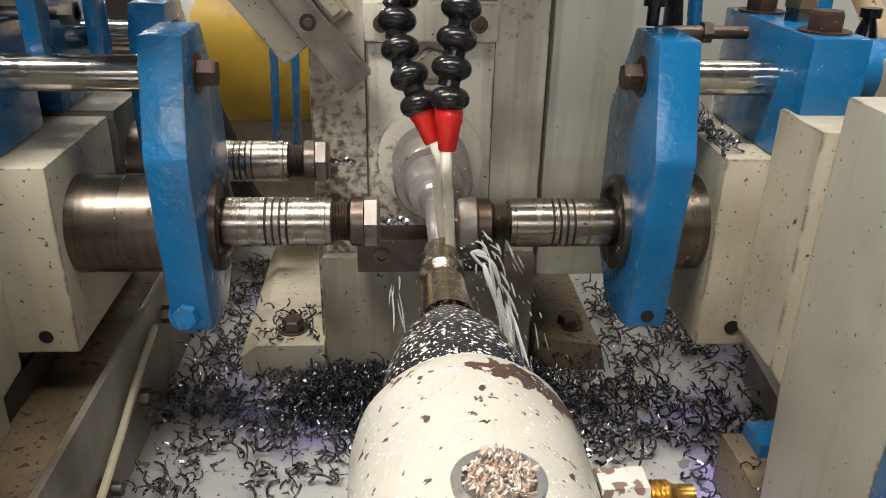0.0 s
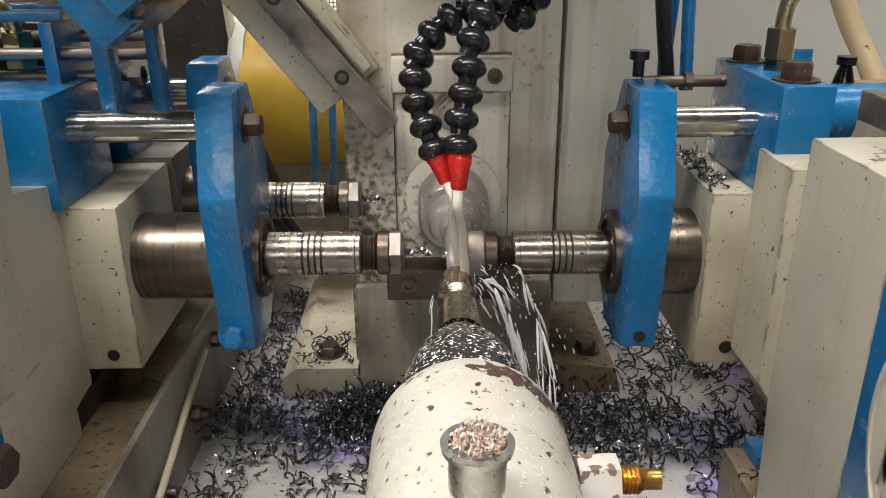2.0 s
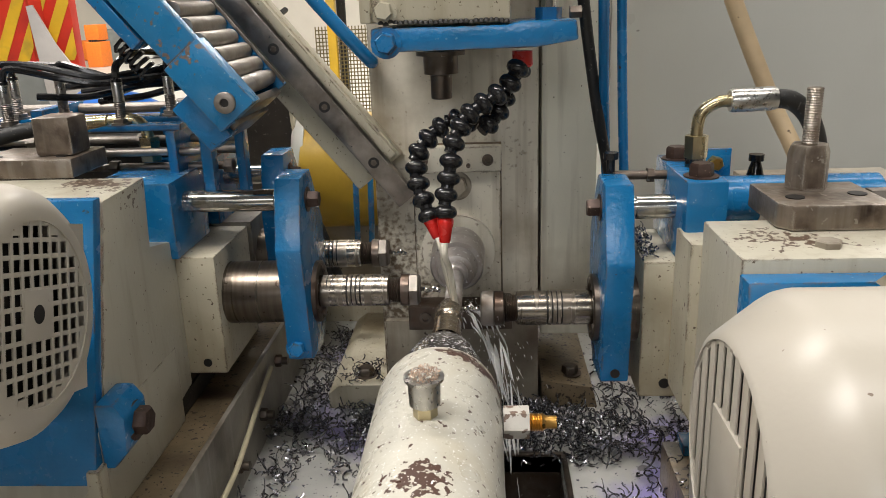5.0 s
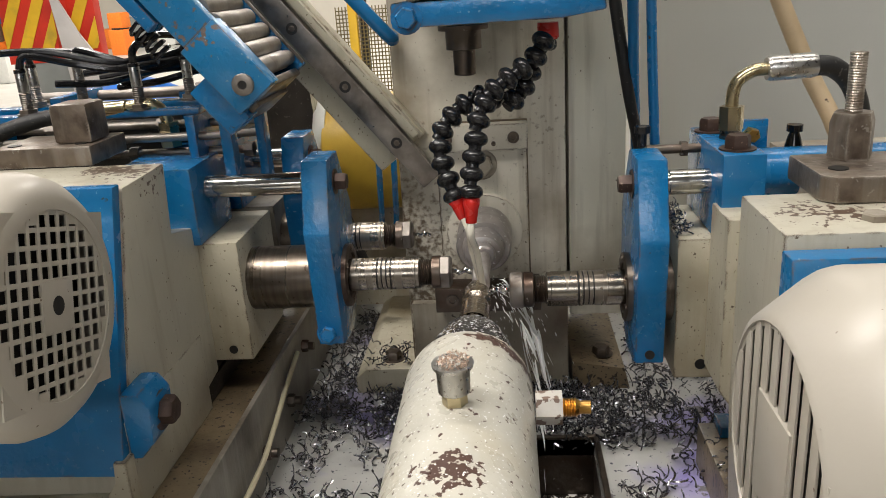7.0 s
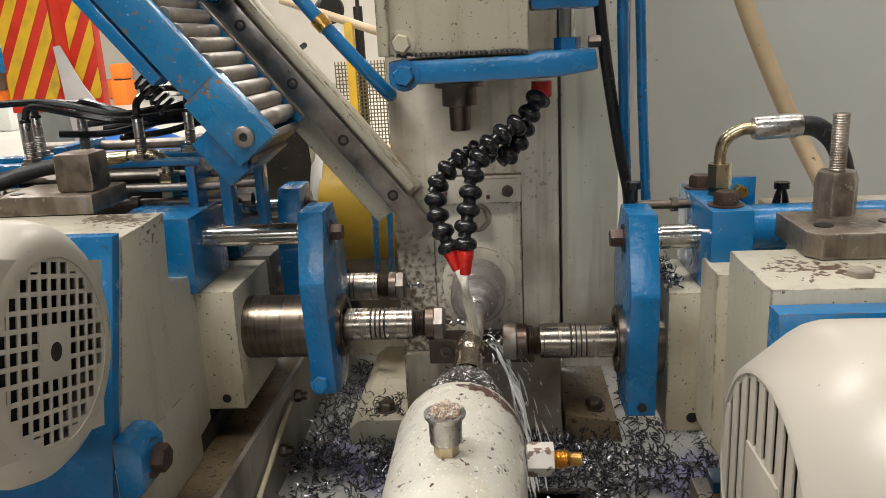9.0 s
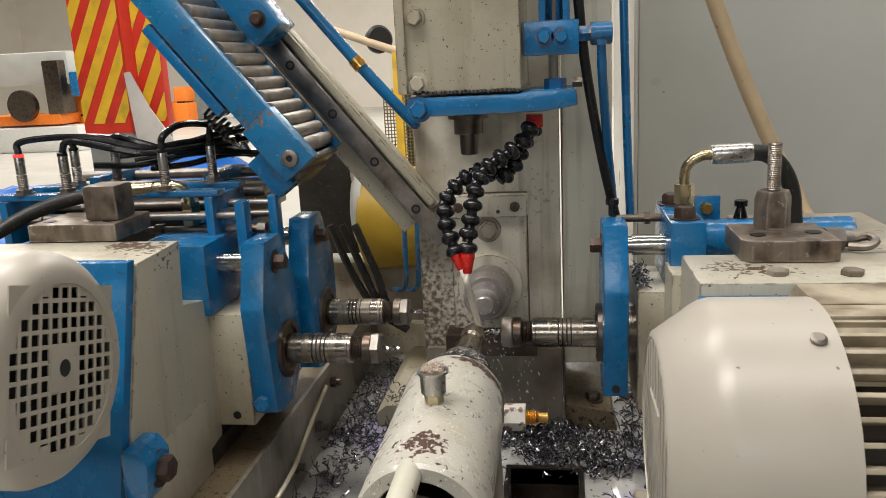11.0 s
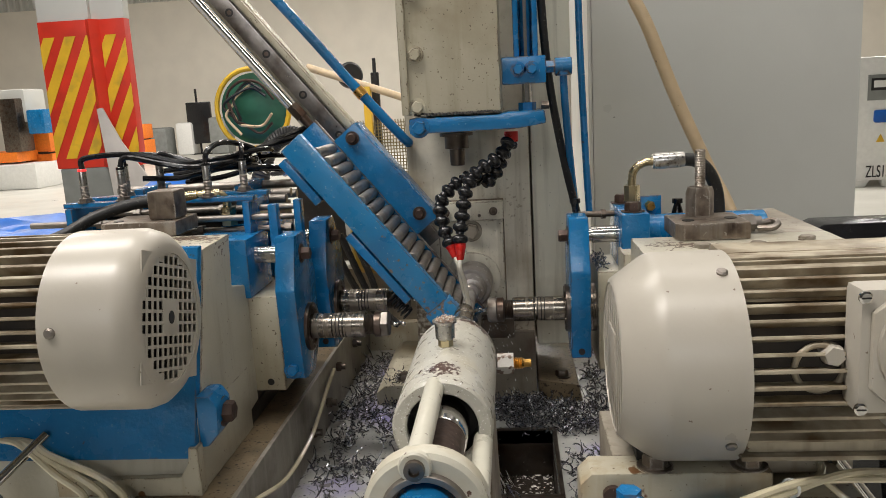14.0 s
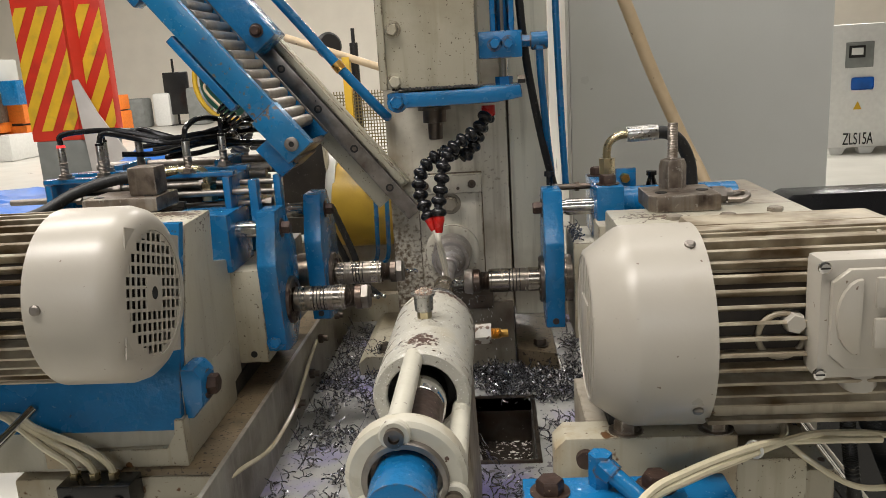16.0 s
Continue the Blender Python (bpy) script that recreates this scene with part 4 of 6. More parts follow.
tube(bm, [(0.284, -0.041, 0.190), (0.303, -0.039, 0.187), (0.320, -0.035, 0.172), (0.331, -0.031, 0.148), (0.335, -0.029, 0.12), (0.34, -0.02, 0.09)], 0.0085, 14)
part("hose", bm, RUBBER, el, "black rubber hose")
bm = N()
prism(bm, [(0.252, -0.165), (0.260, -0.176), (0.334, -0.176), (0.334, -0.098), (0.252, -0.098)], "Z", 0.1085, 0.128, 0.002)
cl = part("clamp_plate", bm, RUSTY, right, "worn steel clamp plate")
for x, y in ((0.270, -0.150), (0.320, -0.142)):
    bm = N()
    lathe(bm, [(0, 0.007), (0.0008, 0.007)], (x, y, 0.128), "Z", 20)
    part("screw_hole", bm, DARK, cl)
bm = N()
hexagon(bm, (0.291, -0.115, 0.128), "Z", 0.0290, 0.035)
part("hex_nut", bm, RUSTY, cl, "rusty long hexagon nut")
bm = N()
prof = []
for k in range(24):
    h = 0.160 + k * 0.002
    prof += [(h, 0.0064), (h + 0.001, 0.0058)]
lathe(bm, prof, (0.291, -0.115, 0), "Z", 16, smooth=False)
part("stud", bm, RUSTY, cl)
bm = N()
hexagon(bm, (0.334, -0.130, 0.119), "X", 0.019, 0.016, False)
lathe(bm, [(0, 0.008), (0.01, 0.008)], (0.348, -0.130, 0.119), "X", 14)
part("fitting", bm, NUT, right)
bm = N()
tube(bm, [(0.356, -0.13, 0.117), (0.370, -0.132, 0.121), (0.374, -0.142, 0.119), (0.366, -0.146, 0.115), (0.352, -0.14, 0.114)], 0.004, 8)
part("wire_loop", bm, NUT, right)
rq = quill(right, -0.050, -1, 0.158, False, round_nut=True)
bm = N()
rod(bm, (0.15, -0.026, 0.121), (0.21, -0.026, 0.121), 0.0042)
hexagon(bm, (0.18, -0.026, 0.121), "X", 0.012, 0.006, False)
part("trip_rod", bm, STEEL_DARK, rq)
bm = N()
lathe(bm, [(0, 0.004), (0.012, 0.004), (0.012, 0.007), (0.018, 0.007)], (0.146, -0.030, 0.1255), "Z", 14)
part("thumb_screw", bm, BLACK, rq)
bm = N()
lathe(bm, [(0, 0.008), (0.008, 0.006), (0.014, 0.004), (0.014, 0.007), (0.02, 0.007)], (0.286, -0.010, 0.115), "Z", 14)
part("grease_cap", bm, BLACK, right)
rm = motor(right, -1, 0.150, -0.400, 0.051, 0.091, 0.096, 0.38, True)
# lifting ring, terminal box, top rib, feet
bm = N()
n = 28
pts = [(0.321 + 0.0185 * math.cos(2 * math.pi * i / n + 1.2), -0.470, 0.068 + 0.0185 * math.sin(2 * math.pi * i / n + 1.2)) for i in range(n)]
tube(bm, pts + [pts[0]], 0.0026, 10, 0)
part("lifting_ring", bm, FIN, rm, place=MOUNT)
bm = N()
hexagon(bm, (0.330, -0.458, 0.079), (0, -1, 0), 0.0155, 0.020)
part("ring_bolt", bm, MOTOR, rm, place=MOUNT)
bm = N()
box(bm, 0.338, 0.47, -0.498, -0.468, 0.040, 0.137, 0.006)
box(bm, 0.362, 0.46, -0.469, -0.42, 0.052, 0.122, 0.002)
tb = part("terminal_box", bm, MOTOR, rm, "beige terminal box", place=MOUNT)
bm = N()
prism(bm, [(0.345, 0.062), (0.358, 0.050), (0.46, 0.050), (0.46, 0.130), (0.358, 0.130), (0.345, 0.120)], "Y", -0.504, -0.497, 0.003)
part("lid", bm, MOTOR, tb, place=MOUNT)
bm = N()
prism(bm, [(0.366 + 0.018 * math.cos(math.radians(a)), 0.093 + 0.030 * math.sin(math.radians(a))) for a in range(90, 271, 15)], "Y", -0.508, -0.503, 0.001)
part("lid_relief", bm, MOTOR, tb, place=MOUNT)
for z in (0.068, 0.100):
    bm = N()
    box(bm, 0.376, 0.43, -0.508, -0.503, z, z + 0.024, 0.002)
    part("lid_relief", bm, MOTOR, tb, place=MOUNT)
for z in (0.046, 0.131):
    bm = N()
    lathe(bm, [(0, 0.0048), (0.002, 0.0048), (0.003, 0.0035)], (0.340, -0.499, z), (0, -1, 0), 14)
    sc = part("screw", bm, CHROME, tb, place=MOUNT)
    bm = N()
    box(bm, 0.3365, 0.3435, -0.5024, -0.5018, z - 0.0006, z + 0.0006, 0)
    part("slot", bm, DARK, sc, place=MOUNT)
bm = N()
lathe(bm, [(0, 0.014), (0.004, 0.0155), (0.018, 0.0155), (0.022, 0.013)], (0.385, -0.462, 0.018), "Z", 12, smooth=False)
part("cable_gland", bm, MOTOR, tb, place=MOUNT)
bm = N()
prism(bm, [(-0.415, 0.128), (-0.395, 0.143), (-0.34, 0.143), (-0.32, 0.128)], "X", 0.270, 0.44, 0.002)
part("top_rib", bm, FIN, rm, "dusty top rib", place=MOUNT)
bm = N()
prism(bm, [(-0.4395, 0.1180), (-0.4080, 0.1405), (-0.402, 0.134), (-0.432, 0.111)], "X", 0.268, 0.45, 0.0008)
sp = part("side_panel", bm, FIN, rm, "grimy side panel", place=MOUNT)
for y, z in ((-0.4435, 0.1160), (-0.4100, 0.1425)):
    bm = N()
    box(bm, 0.266, 0.45, y - 0.001, y + 0.012, z - 0.0014, z + 0.0014, 0.0006)
    part("lip", bm, FIN, sp, place=MOUNT)
bm = N()
rod(bm, (0.425, -0.438, 0.114), (0.418, -0.406, 0.140), 0.0035)
part("strut", bm, FIN, rm, place=MOUNT)
bm = N()
box(bm, 0.272, 0.45, -0.458, -0.30, -0.008, 0.014, 0.003)
part("foot_rail", bm, FIN, rm, place=MOUNT)
bm = N()
box(bm, 0.266, 0.45, -0.464, -0.30, -0.0125, -0.0085, 0.001)
part("foot_lip", bm, FIN, rm, place=MOUNT)
# base under the right motor
bm = N()
prism(bm, [(0.139, -0.092), (0.139, -0.044), (0.149, -0.034), (0.299, -0.034), (0.299, -0.092)], "Y", -0.440, -0.404, 0.002)
rb = part("motor_base", bm, RUSTED, right, "beige motor base slab with oil grime", place=MOUNT)
bm = N()
box(bm, 0.170, 0.299, -0.4035, -0.30, -0.20, -0.0345, 0.002)
part("base_block", bm, BEIGE_DIRTY, rb, place=MOUNT)
bm = N()
box(bm, 0.19, 0.42, -0.415, -0.31, -0.034, -0.0252, 0.001)
part("packing_plate", bm, DARK, rb, place=MOUNT)
bm = N()
prism(bm, [(-0.435, -0.13), (-0.435, -0.060), (-0.38, -0.056), (-0.28, -0.056), (-0.28, -0.13)], "X", 0.2995, 0.361, 0.002)
part("base_step", bm, BEIGE, rb, place=MOUNT)
bm = N()
box(bm, 0.300, 0.352, -0.40, -0.30, -0.0555, -0.026, 0.002)
part("riser", bm, BEIGE_DIRTY, rb, place=MOUNT)
bm = N()
box(bm, 0.305, 0.355, -0.42, -0.28, -0.60, -0.131, 0.002)
part("pedestal", bm, BEIGE_DIRTY, rb, place=MOUNT)
for x in (0.204, 0.283):
    bolt(rb, (x - 0.023, -0.434, -0.038), "Z", 0.019, 0.011, RUSTY)
bm = N()
lathe(bm, [(0, 0.0085), (0.006, 0.0085), (0.007, 0.006)], (0.166, -0.4405, -0.052), (0, -1, 0), 20)
part("plug", bm, BOLT, rb, place=MOUNT)
bm = N()
box(bm, 0.108, 0.238, -0.524, -0.482, -0.066, -0.047, 0.002)
bp = part("stop_bracket", bm, BLUE, right, "blue stop bracket", place=MOUNT)
bm = N()
box(bm, 0.225, 0.285, -0.50, -0.445, -0.090, -0.067, 0.002)
part("lower_arm", bm, BLUE, bp, place=MOUNT)
for x, y in ((0.130, -0.505), (0.216, -0.500)):
    bolt(bp, (x - 0.023, y - 0.008, -0.051), "Z", 0.020, 0.011)
bm = N()
d = Vector((0.62, -0.45, -0.45)).normalized()
o = Vector((0.172, -0.497, -0.027))
hexagon(bm, o, tuple(d), 0.017, 0.014, False)
lathe(bm, [(0.014, 0.0075), (0.05, 0.0075), (0.05, 0.005), (0.12, 0.005)], o, tuple(d), 16)
hexagon(bm, o + Vector((0.0, 0.002, -0.026)), "Z", 0.017, 0.034, False)
af = part("air_fitting", bm, BLUE, bp, "blue air fitting", place=MOUNT)
for pts in ([(0.352, -0.38, -0.040), (0.345, -0.42, -0.045), (0.305, -0.462, -0.040), (0.246, -0.503, -0.038), (0.20, -0.535, -0.044), (0.16, -0.59, -0.075)],
            [(0.46, -0.40, -0.060), (0.411, -0.41, -0.050), (0.357, -0.438, -0.037), (0.307, -0.468, -0.035), (0.24, -0.512, -0.034), (0.193, -0.543, -0.042), (0.15, -0.60, -0.075)],
            [(0.43, -0.42, -0.052), (0.36, -0.436, -0.043), (0.31, -0.466, -0.030), (0.242, -0.508, -0.029), (0.197, -0.54, -0.036), (0.155, -0.595, -0.07)]):
    bm = N()
    tube(bm, pts, 0.0034, 8)
    part("air_line", bm, TUBE, right, "clear plastic air line", place=MOUNT)
bm = N()
tube(bm, [(0.340, -0.425, -0.044), (0.36, -0.44, -0.060), (0.391, -0.45, -0.078), (0.421, -0.45, -0.082), (0.46, -0.44, -0.078)], 0.0028, 8)
part("air_line", bm, TUBE, right, "clear plastic air line", place=MOUNT)
bm = N()
lathe(bm, [(0, 0.008), (0.003, 0.008)], (0.306, -0.464, -0.035), (-0.8, -0.6, 0), 14)
part("cable_tie", bm, WHITE, right, place=MOUNT)
for x0, lean, r in ((0.418, 0.17, 0.0062), (0.440, 0.46, 0.0115)):
    bm = N()
    tube(bm, [(x0 - 0.006, -0.385, 0.0), (x0, -0.378, -0.045), (x0 + 0.040 * lean, -0.372, -0.085), (x0 + 0.080 * lean, -0.372, -0.130), (x0 + 0.25 * lean, -0.36, -0.30), (x0 + 0.5 * lean, -0.34, -0.60)], r, 12, 26, rib=0.16)
    part("conduit", bm, RUBBER, right, "black corrugated conduit", place=MOUNT)
bm = N()
rod(bm, (0.385, -0.30, -0.062), (0.56, -0.30, -0.30), 0.006)
part("brace_rod", bm, CHROME, right, "bright steel brace rod", place=MOUNT)
bm = N()
prism(bm, [(0.392, -0.085), (0.406, -0.085), (0.556, -0.30), (0.528, -0.30)], "Y", -0.30, -0.28, 0.002)
part("brace", bm, RUBBER, right, "dark diagonal brace", place=MOUNT)


# ---- tailstock ----
tail = thing("tailstock", (0, 0, H), "cream tailstock cylinder with chipped paint and oil cup", "tailstock", shift=(-0.003, 0, 0))
tail.rotation_euler.x = 0.016  # it leans a little off the level
bm = N()
lathe(bm, [(-0.412, 0.0325), (-0.418, 0.0325), (-0.420, 0.034), (-0.420, 0.0435), (-0.417, 0.0458), (-0.236, 0.0458), (-0.225, 0.0440), (-0.217, 0.040), (-0.217, 0.03)], (0, 0, 0), "Y", 72, open_ends=True)
part("barrel", bm, BARREL, tail, "cream painted barrel, chipped to brown")
# near-black lining paints the shade inside the barrel's mouth
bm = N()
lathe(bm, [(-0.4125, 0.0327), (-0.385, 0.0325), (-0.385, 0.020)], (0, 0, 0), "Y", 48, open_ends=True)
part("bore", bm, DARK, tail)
bm = N()
lathe(bm, [(-0.447, 0.0185), (-0.447, 0.0226), (-0.445, 0.0236), (-0.386, 0.0236)], (0, 0, 0), "Y", 48)
part("ram", bm, CHROME, tail, "polished blue-grey steel ram")
bm = N()
lathe(bm, [(-0.55, 0.0218), (-0.445, 0.0218)], (0, 0, 0), "Y", 48)
part("ram_sleeve", bm, BOLT, tail, "brown oil-stained ram sleeve")
for a in (98, 338, 218):
    bm = N()
    c, s_ = 0.0385 * math.cos(math.radians(a)), 0.0385 * math.sin(math.radians(a))
    rod(bm, (c, -0.548, s_), (c, -0.412, s_), 0.0088, 18)
    part("tie_bar", bm, CREAM, tail)
    bm = N()
    lathe(bm, [(0, 0.0122), (0.004, 0.0122), (0.0055, 0.0108)], (c, -0.5625, s_), (0, -1, 0), 24)
    part("boss", bm, CREAM, tail)
    socket(tail, (c, -0.5675, s_), (0, -1, 0), 0.0075, 0.005, STEEL_DARK)
bm = N()
lathe(bm, [(-0.550, 0.0305), (-0.563, 0.0305), (-0.563, 0.0430), (-0.560, 0.0465), (-0.546, 0.0465), (-0.544, 0.0450), (-0.544, 0.028)], (0, 0, 0), "Y", 56)
part("end_flange", bm, CREAM, tail)
bm = N()
lathe(bm, [(-0.550, 0.0332), (-0.567, 0.0332), (-0.569, 0.0322), (-0.569, 0.0282), (-0.555, 0.0276)], (0, 0, 0), "Y", 48)
part("gland_ring", bm, NUT, tail, "oil-browned steel ring")
bm = N()
lathe(bm, [(-0.612, 0.018), (-0.610, 0.0245), (-0.58, 0.0252), (-0.578, 0.024), (-0.550, 0.024)], (0, 0, 0), "Y", 48)
part("air_cylinder", bm, BLUE, tail, "blue air cylinder cap")
bm = N()
lathe(bm, [(-0.222, 0.0365), (-0.200, 0.0350), (-0.182, 0.0325), (-0.160, 0.027), (-0.143, 0.0195), (-0.134, 0.015)], (0, 0, 0), "Y", 56)
part("spindle_dome", bm, FOAMED, tail, "wet black domed spindle cover")
bm = N()
lathe(bm, [(-0.13, 0.0155), (-0.11, 0.0135), (-0.088, 0.0125), (-0.084, 0.0085), (-0.079, 0.0085), (-0.077, 0.013), (-0.060, 0.0135), (-0.055, 0.011), (-0.044, 0.0095), (-0.040, 0.008)], (0, 0, 0), "Y", 36)
part("live_centre", bm, WORK, tail)
bm = N()
hexagon(bm, (-0.002, -0.324, 0.044), "Z", 0.013, 0.011, False)
cup = part("oil_cup", bm, ZINC, tail, "bright oil cup full of swarf")
bm = N()
lathe(bm, [(0.052, 0.0068), (0.054, 0.0096), (0.0685, 0.0099), (0.0698, 0.0120), (0.0720, 0.0124), (0.0720, 0.0097), (0.0698, 0.0088), (0.0698, 0.002)], (-0.002, -0.324, 0), "Z", 36)
part("cup", bm, GALV, cup)
bm = N()
hexagon(bm, (0.0465, -0.256, 0.0), "X", 0.020, 0.018, False)
pt = part("port_nut", bm, SPATTERED, tail, "paint-spattered hexagon nut")
bm = N()
prof = []
for k in range(6):
    prof += [(0.018 + k * 0.0018, 0.0066), (0.0189 + k * 0.0018, 0.0058)]
lathe(bm, prof + [(0.030, 0.0046), (0.037, 0.0046)], (0.0465, -0.256, 0), "X", 18, smooth=False)
part("brass_stub", bm, BRASS, pt, "threaded brass stub")
bm = N()
prism(bm, [(-0.04, -0.03), (0.04, -0.03), (0.045, -0.20), (-0.045, -0.20)], "Y", -0.40, -0.23, 0.002)
part("stand", bm, BEIGE_DIRTY, tail)


# ---- vertical head ----
head = thing("vertical_head", (0, 0, 0.99), "beige vertical drilling head on the column", "machine head", shift=(-0.007, 0.052, -0.026))
bm = N()
box(bm, -0.058, 0.064, -0.118, 0.0975, 0.290, 0.9, 0.003)
part("body", bm, BEIGE, head)
for z in (0.300, 0.365, 0.440, 0.515):
    bolt(head, (-0.042, -0.118, z), (0, -1, 0), 0.014, 0.007, BEIGE)
bm = N()
box(bm, -0.062, -0.052, -0.124, -0.10, 0.29, 0.9, 0.002)
part("cover_strip", bm, BEIGE, head)
bm = N()
prism(bm, [(-0.054, 0.266), (-0.054, 0.286), (0.062, 0.286), (0.072, 0.2885), (0.118, 0.2885), (0.120, 0.272), (0.085, 0.267)], "Y", -0.122, -0.01, 0.0025)
hb = part("bracket", bm, BLUE, head, "blue enamelled bracket")
bolt(hb, (-0.041, -0.122, 0.274), (0, -1, 0), 0.016, 0.008, BLUE)
bm = N()
for k in range(26):
    x = -0.045 + k * 0.0042
    z = 0.289 + 0.002 * noise.noise((k * 1.7, 0, 0))
    lathe(bm, [(0, 0.0028), (0.002, 0.0022), (0.003, 0.001)], (x, -0.119 + 0.002 * noise.noise((k * 2.3, 1, 0)), z), "Z", 6)
part("grease_bead", bm, DARK, head, "dark grease squeezed out of the joint")
bm = N()
lathe(bm, [(0.262, 0.023), (0.258, 0.023), (0.258, 0.0165), (0.241, 0.0165), (0.240, 0.0105), (0.218, 0.0100), (0.217, 0.008)], (0, -0.04, 0), "Z", 36)
part("spindle_nose", bm, STEEL_DARK, head)
bm = N()
box(bm, 0.066, 0.122, -0.105, -0.06, 0.322, 0.356, 0.002)
cy = part("cylinder_mount", bm, BLUE, head)
bm = N()
box(bm, 0.082, 0.089, -0.10, -0.065, 0.35, 0.62, 0.002)
box(bm, 0.106, 0.113, -0.10, -0.065, 0.35, 0.62, 0.002)
box(bm, 0.084, 0.112, -0.075, -0.062, 0.35, 0.62, 0.002)
part("clevis", bm, BLUE, cy)
bm = N()
rod(bm, (0.0975, -0.085, 0.288), (0.0975, -0.085, 0.60), 0.0065, 20)
part("piston_rod", bm, CHROME, cy)
for x in (0.087, 0.104):
    bolt(cy, (x, -0.105, 0.340), (0, -1, 0), 0.012, 0.006, BLUE)
bm = N()
hexagon(bm, (0.0975, -0.085, 0.2885), "Z", 0.020, 0.010, False)
part("rod_nut", bm, BLUE, cy)
bm = N()
hexagon(bm, (0.115, -0.09, 0.294), "X", 0.010, 0.010, False)
part("stop_screw", bm, STEEL_DARK, cy)
bm = N()
hexagon(bm, (0.122, -0.08, 0.342), "X", 0.015, 0.014, False)
lathe(bm, [(0, 0.010), (0.016, 0.010)], (0.145, -0.08, 0.330), "Z", 6, smooth=False)
lathe(bm, [(0, 0.011), (0.022, 0.011)], (0.134, -0.08, 0.342), "X", 16)
part("hose_union", bm, BLUE, cy)
for nm, pts, r, mat, lab in (
        ("air_hose", [(0.138, -0.028, 0.305), (0.140, -0.02, 0.265), (0.148, 0.02, 0.187), (0.155, 0.05, 0.13), (0.160, 0.06, 0.08)], 0.0050, BLUE, "blue air hose"),
        ("air_hose", [(0.168, 0.09, 0.79), (0.168, 0.08, 0.425), (0.172, 0.07, 0.227), (0.176, 0.06, 0.108)], 0.0050, BLUE, "blue air hose"),
        ("hydraulic_hose", [(0.104, -0.03, 0.60), (0.111, -0.025, 0.425), (0.120, -0.01, 0.304), (0.140, 0.02, 0.187), (0.161, 0.05, 0.098)], 0.0055, RUBBER, "black hydraulic hose")):
    bm = N()
    tube(bm, pts, r, 12)
    whole(nm, bm, mat, lab + " running down beside the column", "hose")


# ---- coolant nozzles ----
def loc_line(pts):
    t = thing("coolant_nozzle", (0, -0.06, 0.95), "black segmented coolant hose with red nozzle", "coolant hose", "coolant hoses")
    line = spline(pts, 24)
    walked, step, nextat = 0.0, 0.0150, 0.0
    for p, q in zip(line, line[1:]):
        d = q - p
        if walked >= nextat:
            bm = N()
            lathe(bm, [(0.0, 0.0056), (0.0010, 0.0076), (0.0026, 0.0093), (0.0046, 0.0102), (0.0064, 0.0104), (0.0082, 0.0099), (0.0100, 0.0084), (0.0112, 0.0064), (0.0120, 0.0056), (0.0152, 0.0056)], p, tuple(d), 20)
            part("segment", bm, BLACK, t)
            nextat += step
        walked += d.length
    end, d = line[-1], (line[-1] - line[-2]).normalized()
    bm = N()
    lathe(bm, [(-0.004, 0.0066), (-0.002, 0.0073), (0.002, 0.0072), (0.005, 0.0062), (0.017, 0.0047), (0.018, 0.0040), (0.017, 0.0032)], end, tuple(d), 24)
    part("nozzle", bm, RED, t, "red plastic nozzle")
    return end + d * 0.017, d


end_a, dir_a = loc_line([(0.07, -0.0174, 0.2244), (0.058, -0.0225, 0.2077), (0.046, -0.0365, 0.1846), (0.034, -0.0436, 0.1744), (0.012, -0.0385, 0.1781), (-0.01, -0.0433, 0.1689), (-0.026, -0.0529, 0.1504), (-0.0265, -0.0637, 0.1282), (-0.0205, -0.0733, 0.1097), (-0.0155, -0.0782, 0.0967)])
end_b, dir_b = loc_line([(0.066, -0.0368, 0.2262), (0.054, -0.0475, 0.2077), (0.034, -0.0564, 0.1948), (0.018, -0.0631, 0.1827), (0.007, -0.071, 0.1633), (0.003, -0.0787, 0.1411), (-0.001, -0.0848, 0.118), (-0.002, -0.0892, 0.0967)])
bm = N()
lathe(bm, [(0.262, 0.009), (0.250, 0.0095), (0.248, 0.008)], (0.068, -0.026, -0.026), "Z", 18)
whole("hose_connector", bm, RED, "red plastic coolant hose connector under the bracket", "hose connector")


def glassy(name, tint, rough, trans):
    m = material(name, tint, rough, vary=0.04, scale=80, bump=0.3, bump_scale=160, rough_vary=0.0)
    m.node_tree.nodes["Principled BSDF"].inputs["Transmission Weight"].default_value = trans
    m.node_tree.nodes["Principled BSDF"].inputs["IOR"].default_value = 1.33
    return m


JET = glassy("coolant_jet", (0.90, 0.86, 0.74), 0.15, 0.12)
SPRAY = glassy("coolant_spray", (0.90, 0.90, 0.89), 0.30, 0.30)
jets = []
for end, d, hitp in ((end_a, dir_a, (0.0, -0.035, 0.004)), (end_b, dir_b, (0.003, -0.055, 0.008))):
    bm = N()
    hp = Vector(hitp)
    pts = [end - d * 0.004, end + d * 0.012, end.lerp(hp, 0.4) + Vector((0, 0.001, -0.002)), end.lerp(hp, 0.75), hp]
    tube(bm, pts, 0.0030, 10, 6)
    jets.append(whole("coolant_jet", bm, JET, "milky coolant jet from a red nozzle", "coolant jet", group="coolant jets"))
rng = random.Random(5)
splashes = []
